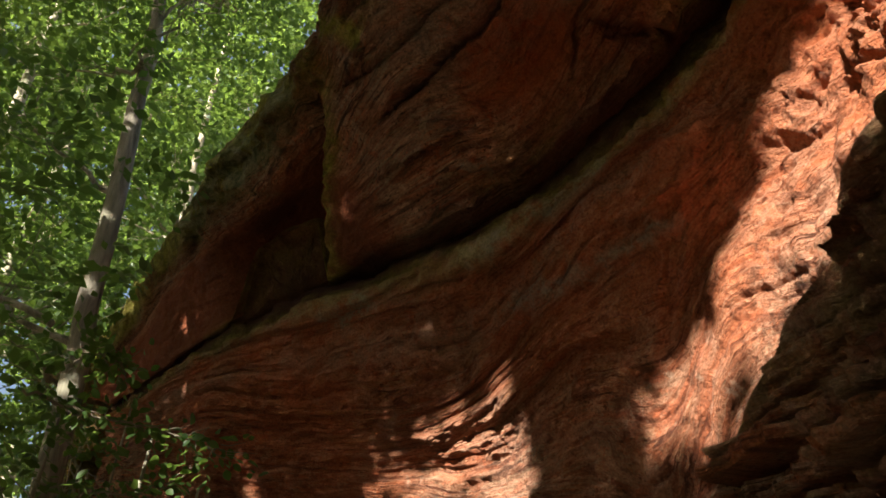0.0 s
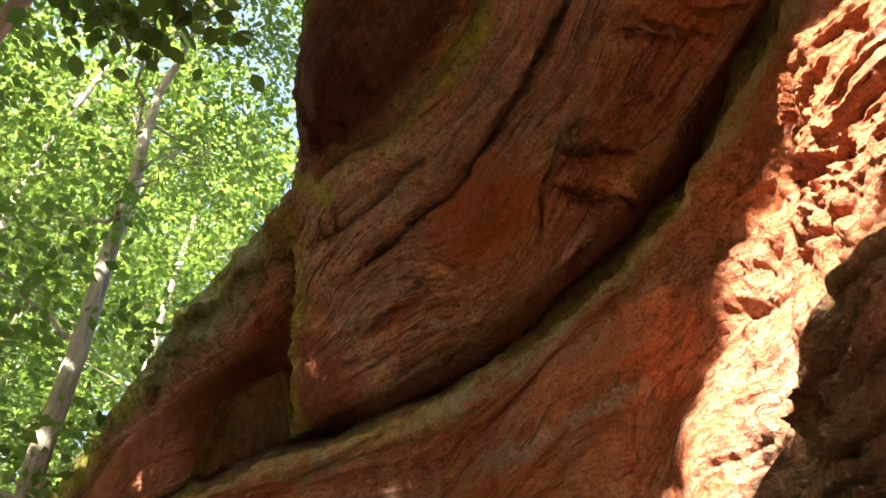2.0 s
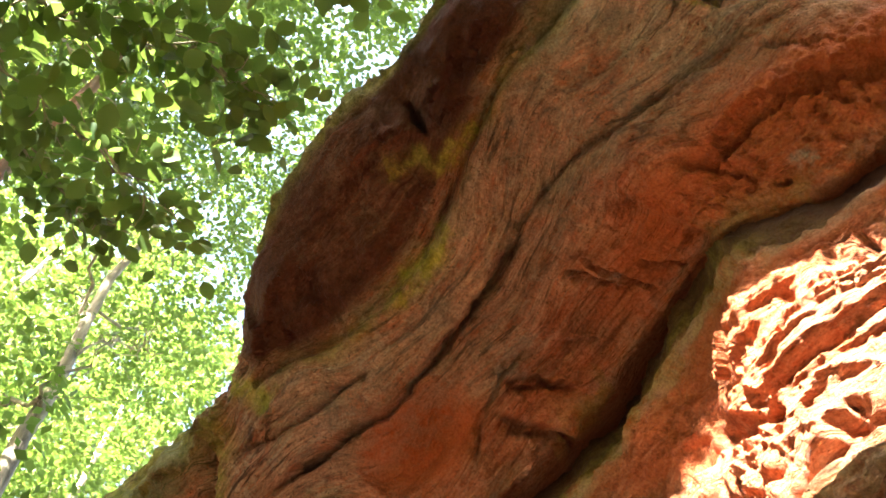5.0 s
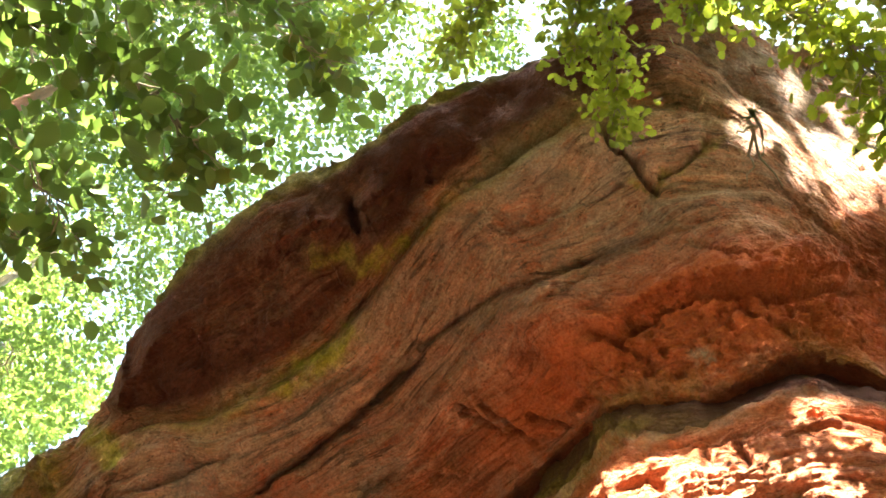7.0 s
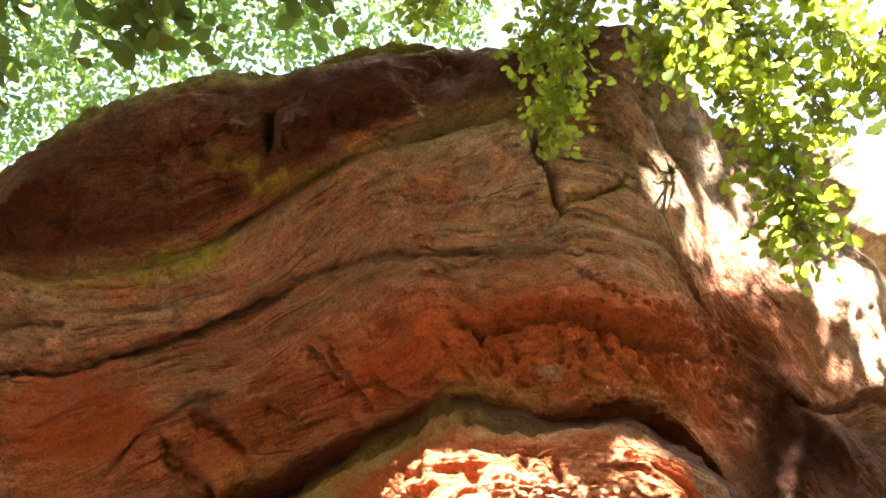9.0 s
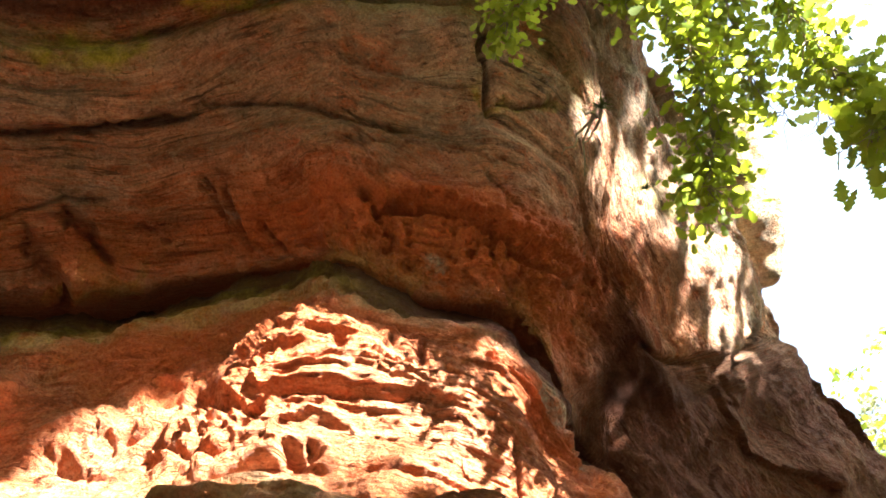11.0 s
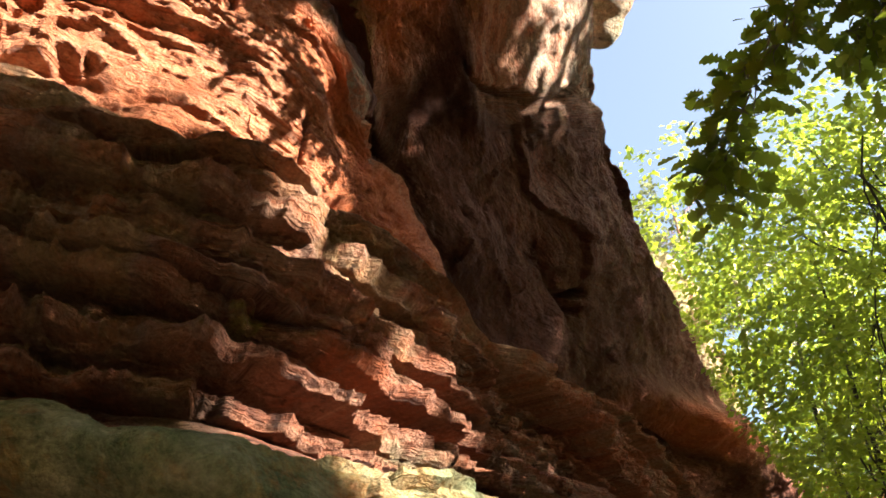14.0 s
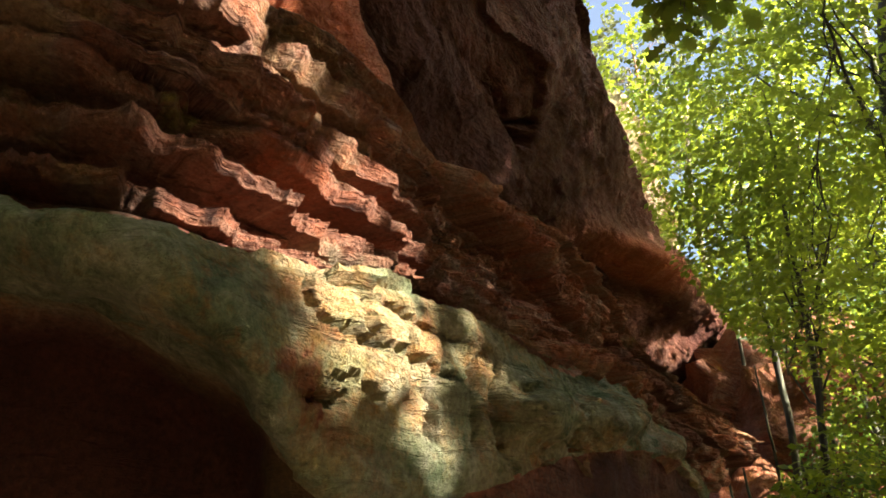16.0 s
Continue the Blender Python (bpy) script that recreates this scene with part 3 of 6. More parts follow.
tint("roof", "moss", 0.55, 1.3, (-16.0, 22.4), (-13.8, 22.7), (-11.6, 23.4), (-10.6, 23.5))
tint("roof", "moss", 0.3, 0.6, (5.6, 22.5), (6.6, 20.4), (8.1, 20.9), (12.7, 21.6))
tint("roof", "moss", 0.5, 0.7, (-42.7, 10.3), (-45.8, 8.1), (-48.3, 4.8))
tint("roof", "moss", 0.9, 0.9, (-37.6, 17.2), (-36.4, 16.2), (-36.2, 14.4))
tint("roof", "moss", 0.45, 1, (-64.8, 11.4), (-59.8, 11.9), (-53.4, 13.3), (-47.9, 13.8), (-43.8, 14.1))
tint("roof", "lichen", 1.3, 0.9, (-57.2, 11.7), (-51.9, 12.3), (-46.2, 13.1), (-41.6, 14.7))
tint("roof", "moss", 0.7, 0.7, (-18.6, 24.5), (-16.6, 24.0), (-15.4, 23.4))
tint("roof", "pale", 0.7, 0.9, (-17.8, 29.1), (-15.2, 28.4))
tint("roof", "pale", 0.6, 0.8, (-13.9, 24.6), (-10.8, 25.1), (-7.9, 24.9))
tint("roof", "pale", 0.9, 0.5, (-6.9, 25.5), (-0.4, 25.9), (3.9, 25.8))
tint("roof", "pale", 0.5, 0.9, (5.2, 9.1), (5.8, 7.3))
tint("roof", "pale", 0.35, 0.8, (-9.4, 9.2), (-8.9, 8.3))
tint("roof", "pale", 0.4, 0.6, (-21.6, 6.1), (-20.5, 7.2), (-19.4, 7.1), (-18.5, 6.1))
tint("roof", "pale", 0.35, 0.9, (-35.8, 2.0), (-34.1, 0.6))
tint("roof", "pale", 0.5, 0.6, (-20.5, 7.0), (-18.5, 8.5), (-16.0, 8.6))
tint("roof", "pale", 0.5, 0.8, (15.6, 26.0), (20.7, 21.9), (23.7, 19.1))
tint("roof", "moss", 0.6, 0.5, (19.1, 17.8), (21.0, 16.5), (23.1, 16.1))
groove("wall", 0.22, 0.09, (5.0, 3.3), (5.2, 1.9), (5.4, 0.5))
groove("wall", 0.15, 0.05, (13.2, -2.0), (13.6, -3.5), (14.1, -6.2))
bump("wall", -0.13, 1.6, 0.9, (-8.2, -3.7))
bump("wall", -0.1, 1.3, 0.9, (-2.0, -6.0))
bump("wall", -0.1, 0.9, 0.6, (-5.6, -4.0))
bump("wall", -0.08, 0.8, 0.5, (-1.9, 0.7))
bump("wall", -0.09, 1.2, 0.6, (-16.8, -8.9))
bump("wall", -0.08, 1.2, 0.5, (-11.8, -7.9))
bump("wall", -0.06, 0.7, 0.4, (-14.5, -7.4))
bump("wall", -0.07, 0.6, 0.6, (-0.6, 2.2))
bump("wall", -0.06, 0.5, 0.6, (3.0, 2.5))
step("wall", 0.025, 1.5, (-6.2, -1.5), (-1.7, -0.1), (1.9, 0.1), (6.5, -0.5), (11.2, -1.4), (14.4, -3.0))
step("wall", 0.02, 1.5, (-2.8, -2.6), (1.8, -1.4), (6.8, -1.6), (11.0, -2.4), (13.7, -3.5))
step("wall", 0.025, 1.2, (-2.1, 1.5), (1.4, 0.6), (4.7, 0.2), (9.3, 0.1), (12.3, -0.6))
step("wall", 0.03, 1.5, (-18.4, -8.1), (-14.3, -6.5), (-11.1, -3.4), (-7.7, -1.6))
step("wall", 0.025, 1.5, (-16.6, -10.0), (-12.6, -7.9), (-9.3, -6.2), (-6.2, -4.9), (-3.9, -4.4))
step("wall", 0.025, 1.2, (0.3, 1.6), (3.7, 1.0), (5.5, 0.8))
step("wall", 0.03, 2, (-47.7, -4.0), (-41.3, -5.7), (-34.5, -6.6), (-28.6, -8.4), (-22.3, -9.0))
step("wall", 0.025, 2, (-41.5, -9.2), (-33.8, -10.0), (-29.1, -10.5), (-24.0, -11.6))
step("wall", 0.035, 1.5, (-28.8, -5.7), (-25.8, -5.7), (-21.9, -6.3), (-18.9, -5.4))
tint("wall", "pale", 0.8, 1, (-52.7, -1.7), (-47.7, -2.2))
tint("wall", "pale", 0.9, 1.1, (-40.3, -4.1), (-34.1, -3.6), (-29.8, -3.4), (-26.6, -3.2))
tint("wall", "pale", 0.6, 0.8, (-40.2, -9.6), (-35.4, -9.5), (-31.5, -9.7), (-27.6, -9.7), (-24.5, -10.9))
tint("wall", "pale", 0.6, 0.8, (13.8, 4.7), (15.4, 1.7), (16.5, -1.3))
step("shelf", 0.11, 2.2, (2.5, -19.1), (5.2, -18.2), (6.8, -17.9), (9.1, -18.1), (11.3, -18.0), (13.2, -17.8), (13.8, -16.8))
step("shelf", 0.15, 3, (15.1, -13.5), (18.0, -13.7), (20.3, -13.0), (22.0, -13.7), (21.8, -14.5), (23.9, -15.3), (26.9, -15.6))
step("shelf", 0.09, 1.8, (13.7, -18.1), (16.0, -18.8), (17.6, -19.2), (18.5, -20.8), (19.0, -21.1))
step("shelf", 0.1, 2.2, (4.2, -24.3), (8.0, -23.2), (11.5, -22.5), (14.6, -22.5), (18.7, -21.4))
step("shelf", 0.08, 1.8, (9.3, -23.9), (14.6, -23.5), (17.3, -23.2), (20.1, -23.0), (22.6, -23.7))
step("shelf", 0.07, 1.6, (19.6, -18.3), (22.4, -18.0), (25.0, -17.7), (27.0, -19.2))
step("shelf", 0.08, 1.8, (19.5, -21.4), (22.8, -22.1), (25.5, -22.1), (27.6, -22.2))
step("shelf", 0.06, 1.5, (23.9, -25.7), (27.1, -26.0), (30.9, -26.1), (35.6, -24.9))
step("shelf", 0.06, 1.4, (30.3, -18.2), (34.9, -17.9), (38.9, -18.1), (42.9, -18.2))
step("shelf", 0.06, 1.4, (34.7, -23.8), (38.4, -22.4), (41.6, -21.8), (44.8, -22.3))
step("shelf", 0.08, 1.4, (26.5, -16.0), (28.9, -16.2), (30.6, -18.0), (31.0, -19.3))
step("shelf", 0.06, 1.3, (32.3, -16.3), (36.6, -16.2), (38.6, -16.3))
step("shelf", 0.06, 1.2, (38.9, -16.1), (42.9, -16.2), (44.6, -17.3))
step("shelf", 0.05, 1.2, (39.5, -19.3), (43.5, -19.4), (47.5, -19.5), (49.9, -19.3))
step("shelf", 0.1, 2.4, (-4.1, -20.1), (-0.7, -18.1), (1.6, -17.3), (3.9, -18.1), (7.4, -18.0), (12.1, -16.5))
step("shelf", 0.08, 2, (-6.4, -14.5), (-3.6, -13.7), (-0.5, -13.3), (2.5, -12.9), (4.2, -13.3), (6.8, -12.7))
step("shelf", 0.09, 2, (7.2, -12.7), (9.8, -12.1), (12.9, -12.2), (16.1, -12.6), (20.7, -13.0), (21.8, -14.1))
bump("shelf", -0.1, 3, 1.6, (8.4, -20.5))
bump("shelf", -0.09, 2, 1.2, (0.1, -19.1))
bump("shelf", 0.08, 1.6, 0.9, (27.2, -12.4))
bump("shelf", 0.06, 1, 0.5, (34.5, -20.1))
bump("shelf", 0.06, 1, 0.45, (39.6, -21.7))
groove("shelf", 0.23, 0.07, (28.7, -26.7), (29.7, -28.7), (30.5, -30.0))
groove("shelf", 0.23, 0.08, (30.3, -29.4), (32.1, -29.2), (34.0, -30.0), (35.8, -29.4), (38.0, -29.4), (39.9, -29.4), (43.2, -29.0))
groove("shelf", 0.21, 0.06, (32.6, -26.6), (33.7, -28.9), (34.8, -29.9))
groove("shelf", 0.20, 0.06, (35.6, -26.7), (36.5, -28.0), (37.5, -29.3))
groove("shelf", 0.23, 0.08, (39.1, -30.3), (40.4, -32.4), (42.0, -34.6))
groove("shelf", 0.17, 0.06, (38.9, -26.4), (40.4, -29.1))
groove("shelf", 0.23, 0.08, (41.9, -27.0), (43.3, -29.8), (45.0, -33.4))
groove("shelf", 0.39, 0.14, (43.9, -26.6), (45.2, -29.2), (47.4, -32.9))
groove("shelf", 0.39, 0.16, (50.2, -25.0), (51.7, -28.0), (52.7, -30.0))
groove("shelf", 0.20, 0.06, (33.9, -26.5), (36.9, -26.7), (41.5, -26.2), (43.5, -26.3))
groove("shelf", 0.21, 0.06, (32.0, -33.5), (34.7, -33.2), (37.8, -33.9))
groove("shelf", 0.26, 0.10, (31.1, -35.9), (32.8, -35.7), (34.4, -34.9))
bump("shelf", 0.13, 2.2, 2.4, (48.6, -28.2))
bump("shelf", 0.11, 2.2, 2.2, (53.7, -25.8))
bump("shelf", 0.09, 1.2, 1.6, (58.4, -24.7))
tint("shelf", "fresh", 1.3, 1.2, (28.6, -33.6), (30.4, -34.8), (33.5, -37.3))
tint("shelf", "bare", 1.3, 1.2, (28.6, -33.6), (30.4, -34.8), (33.5, -37.3))
tint("shelf", "fresh", 0.9, 1.3, (20.4, -18.4), (24.0, -18.6), (26.0, -20.0))
tint("shelf", "lichen", 1.2, 0.5, (28.0, -23.8), (33.0, -24.5), (36.0, -24.7))
tint("shelf", "moss", 0.6, 0.5, (14.2, -18.5), (16.8, -18.9))


def marked(on, ab, ragged=0.22):
    """Sum of the marks of one kind at chart places."""
    total = np.zeros(len(ab))
    wild = np.stack([ab[:, 0] * 0.9, ab[:, 1] * 0.9, ab[:, 0] * 0], 1)
    shaken = ab + ragged * np.stack([fbm(wild, 4, 51, 0.6), fbm(wild, 4, 55, 0.6)], 1)
    for kind, size, amount, line in MARKS[on]:
        reach = 3 * (max(size) if kind == "bump" else size) + 0.5
        near = np.nonzero(((shaken > line.min(0) - reach) & (shaken < line.max(0) + reach)).all(1))[0]
        if not len(near):
            continue
        q = shaken[near]
        if kind == "bump":
            r = (((q - line[0]) / np.array(size)) ** 2).sum(1)
            total[near] += amount * np.exp(-r ** 2)
            continue
        d, side, along = line_distance(q, line)
        ends = 0.15 + 0.85 * smooth(along, 0, 0.1) * (1 - smooth(along, 0.9, 1.0))
        if kind == "groove":
            total[near] -= amount * np.exp(-(d / size) ** 2) * ends
        else:
            total[near] += amount * (side > 0) * smooth(d, 0.0, 0.12) * (np.exp(-(d / size) ** 2)) * ends
    return total


def strata(w, u, thick, amp, seed, ragged=0.3, run=3.0, edge=0.15):
    """Relief of beds about thick metres high: uneven, broken along their length, each with its own reach and a ragged brow."""
    q = w / thick
    q = q + 0.5 * value_noise(np.stack([q * 0.55, u * 0.35, 0 * u], 1), seed) + 0.25 * value_noise(np.stack([u * 0.3 / thick, q * 0.2, 0 * u], 1), seed + 1)
    k = np.floor(q)
    t = q - k

    def reach(k):
        pos = u / (thick * run) + 9 * hash01(k, np.int64(3), np.int64(1), np.int64(seed)) + 0.6 * value_noise(np.stack([u * 0.5 / thick, k * 1.3, 0 * u], 1), seed + 2)
        a = np.floor(pos)
        g = smooth(pos - a, 0.85, 1.0)
        block = hash01(k, a, np.int64(5), np.int64(seed)) * (1 - g) + hash01(k, a + 1, np.int64(5), np.int64(seed)) * g
        far = value_noise(np.stack([u * 0.8, k * 5.1, 0 * u], 1), seed + 3)
        rag = fbm(np.stack([u * 0.5 / thick, k * 3.7, q * 0.5], 1), 4, seed + 4, 0.5)
        return 0.4 * far + 0.9 * (block - 0.5) + ragged * rag

    g = smooth(t, 1 - edge, 1)
    out = reach(k) * (1 - g) + reach(k + 1) * g
    gap = np.exp(-(np.minimum(t, 1 - t) / 0.10) ** 2) * smooth(value_noise(np.stack([u * 1.3, np.round(q) * 2.9, 0 * u], 1), seed + 5), -0.1, 0.4)
    return amp * (out - 0.5 * gap)


def facets(p, size, seed):
    """Flat broken faces: each scattered piece is tilted its own way, so that neighbours meet at an edge."""
    q = p / size + 0.12 * np.stack([fbm(p * 2.2 / size, 3, seed + k, 0.6) for k in (1, 2, 3)], 1)
    i = np.floor(q).astype(np.int64)
    best, second = np.full(len(p), 9.0), np.full(len(p), 9.0)
    out, other = np.zeros(len(p)), np.zeros(len(p))
    for dx, dy, dz in itertools.product((-1, 0, 1), repeat=3):
        c = i + (dx, dy, dz)
        h = [hash01(c[:, 0], c[:, 1], c[:, 2], np.int64(seed + k)) for k in range(7)]
        off = q - c - np.stack(h[:3], 1)
        d = np.sqrt((off * off).sum(1))
        lean = (off * (np.stack(h[3:6], 1) - 0.5)).sum(1) * 1.8 + (h[6] - 0.5) * 0.6
        first = d < best
        other = np.where(first, out, np.where(d < second, lean, other))
        second = np.where(first, best, np.minimum(second, d))
        out, best = np.where(first, lean, out), np.where(first, d, best)
    keep = 0.5 + 0.5 * smooth(second - best, 0.0, 0.22)
    return out * keep + other * (1 - keep)


def rock_part(name, parent, label, rails, fine, counts, shape, masks, level=False):
    grid, b, across = loft(rails, fine, counts)
    n, flip = grid_normals(grid)
    rows, cols = grid.shape[:2]
    outward_ = np.median(flip) > 0
    p, b, n = grid.reshape(-1, 3), b.reshape(-1, 3), (n * flip).reshape(-1, 3)
    v = np.repeat(across, cols)
    ab = to_chart(p)
    push, bedline = shape(p, b, ab, v)
    if level:
        # beds lie level, so they jut out sideways
        n = n * (1, 1, 0.25)
        n /= np.linalg.norm(n, axis=1, keepdims=True)
    p = p + n * push[:, None]
    quads = grid_faces(rows, cols)
    me = raw_mesh(name, p, quads if outward_ else quads[:, ::-1], ROCK)
    me.set_sharp_from_angle(angle=radians(38))
    b[:, 1] = bedline
    put_attribute(me, "bed", b)
    values = masks(p, b, ab, v, push)
    for key in ("moss", "fresh", "pale", "damp", "lichen"):
        put_attribute(me, key, np.clip(values.get(key, np.zeros(len(p))), 0, 1) + np.zeros(len(p)))
    return part(name, me, parent, label)


cliff = tagged(new("cliff"), "towering red sandstone cliff with a deep banded overhang and mossy ledges", "cliff", kind="structure")

# overhang
INSIDE = np.array((7.0, 9.0, 0.0))


def inward(p, out, lift):
    d = INSIDE - p
    d[:, 2] = 0
    d /= np.linalg.norm(d, axis=1, keepdims=True)
    return p + d * out + np.array((0, 0, lift))


def between(r1, r2, t, nearer):
    r1, r2 = np.asarray(r1, float), np.asarray(r2, float)
    r = r1 + (r2 - r1) * t
    r[:, 2] -= nearer
    return r


crev, edge, rim = (np.asarray(r, float) for r in (ROOF_CREVICE, ROOF_EDGE, ROOF_RIM))
under = crev + np.array((0.0, -3.0, 0.7))
over = np.array((0.3,) * 6 + (0.13,) * 6 + (0.1,) * 10)
roof_rails = [to_world(under), to_world(crev), to_world(between(crev, edge, 0.12, over * 0.7)), to_world(between(crev, edge, 0.5, over * 0.6)), to_world(edge), to_world(rim)]
roof_rails += [inward(roof_rails[5], 0.9, 0.7), inward(roof_rails[5], 3.0, 1.6), inward(roof_rails[5], 7.0, 2.4)]


def roof_shape(p, b, ab, v):
    u = b[:, 0]
    w = b[:, 1] + fbm(p * 0.5, 3, 3) * 0.16 + fbm(p * 2.2, 3, 8) * 0.02
    block = smooth(v, 4.02, 4.2) * (1 - smooth(v, 5.3, 5.6)) * (1 - smooth(ab[:, 0], 8, 14))
    slab = smooth(-ab[:, 0], 37, 43)
    inner = smooth(ab[:, 0], 15, 20)
    calm = (1 - 0.85 * block) * (1 - 0.85 * slab) * (1 - 0.9 * inner) * smooth(v, 0.9, 1.3)
    patch = smooth(fbm(p * 0.9, 3, 21), -0.35, 0.45)
    low = calm * smooth(3.1 - v, 0, 0.5)
    out = calm * (strata(w, u, 0.42, 0.09, 11, 0.2, 5.0, 0.2) + (0.5 + 0.5 * patch) * strata(w, u, 0.14, 0.055, 12, 0.3, 5.0, 0.25) + (0.3 + 0.7 * patch) * strata(w, u, 0.05, 0.026, 13, 0.35, 5.0, 0.4))
    out += fbm(p * 1.1, 5, 31, 0.55) * 0.06 * (1 - 0.5 * slab) + low * 0.05 * facets(p, 0.28, 25) + (calm + block + slab) * 0.010 * facets(p, 0.11, 27) + fbm(p * 9, 3, 34, 0.6) * 0.007
    # inner wall beyond the bend: broad worn faces
    out += slab * 0.03 * facets(p, 0.7, 36) + inner * (1 - 0.7 * smooth(v, 4.0, 4.3)) * (0.16 * fbm(p * 0.45, 3, 37) + 0.10 * facets(p, 0.9, 38) + 0.025 * facets(p, 0.3, 39) + strata(p[:, 2] + fbm(p * 0.5, 2, 39) * 0.25, u, 1.1, 0.12, 35, 0.2, 2.0))
    # block above the mossy seam hangs lower, and is hewn in faces
    out += block * (0.05 + 0.12 * facets(p, 1.0, 40) + 0.09 * facets(p, 0.4, 42) + 0.016 * facets(p, 0.16, 46) + 0.03 * fbm(p * 1.6, 5, 41, 0.5))
    out -= 0.12 * np.exp(-((v - 4.03) / 0.05) ** 2) * (ab[:, 0] < 12) * (ab[:, 0] > -36)
    # slab beyond the corner lies further in
    d, side, along = line_distance(ab, CORNER)
    out -= 0.55 * smooth(side * d * -1, -0.3, 0.3) * (ab[:, 0] < -36) * smooth(v, 0.9, 1.3) * (1 - smooth(v, 3.3, 4.1)) * (1 - smooth(d, 5, 10))
    out += marked("roof", ab)
    tame = smooth(v, 4.4, 4.95) * (1 - smooth(ab[:, 0], 4, 10))
    out = out * (1 - 0.85 * tame) + tame * (0.05 * fbm(p * 2.5, 5, 76, 0.6) + 0.03 * facets(p, 0.25, 77))
    # weathered pits in the orange band
    band = np.exp(-(((ab[:, 0] - 9) / 8.5) ** 2 + ((ab[:, 1] - 9.0) / 3.6) ** 2))
    for size, deep, seed in ((9, 0.11, 60), (17, 0.06, 64)):
        f1, f2 = cells(p * (size, size, size * 1.3) + fbm(p * 6, 2, seed + 2)[:, None] * 0.6, seed)
        out -= band * deep * smooth(0.45 - f1, 0, 0.2) * smooth(fbm(p * 2.5, 2, seed + 1), -0.5, 0.2)
    # shell-shaped hollow
    hollow = np.exp(-(((ab[:, 0] + 27.5) / 4.2) ** 2 + ((ab[:, 1] - 6.8) / 2.6) ** 2) ** 2)
    out -= hollow * 0.22
    # hollow under the far end, below an orange lip
    out -= 0.4 * np.exp(-(((ab[:, 0] - 49.5) / 5.5) ** 2 + ((ab[:, 1] + 14.2 - 0.1 * (ab[:, 0] - 49)) / 2.2) ** 2))
    out += 0.3 * np.exp(-(((ab[:, 0] - 48.5) / 5.0) ** 2 + ((ab[:, 1] + 10.4) / 1.2) ** 2))
    # fluted and pitted outer face
    outer = smooth(v, 4.1, 4.4) * smooth(ab[:, 0], 10, 14)
    out += outer * (fbm(p * 2.2, 5, 71, 0.55) * 0.05 + 0.03 * facets(p, 0.22, 72) + 0.012 * facets(p, 0.09, 73))
    level = inner * (1 - smooth(ab[:, 1] - 0.4 * (ab[:, 0] - 30), 4, 8))
    b[:, 0] = b[:, 0] * (1 - level) + level * p[:, 0]
    b[:, 2] = level * p[:, 1]
    return out, w * (1 - level) + level * (p[:, 2] + fbm(p * 0.6, 3, 75) * 0.3)


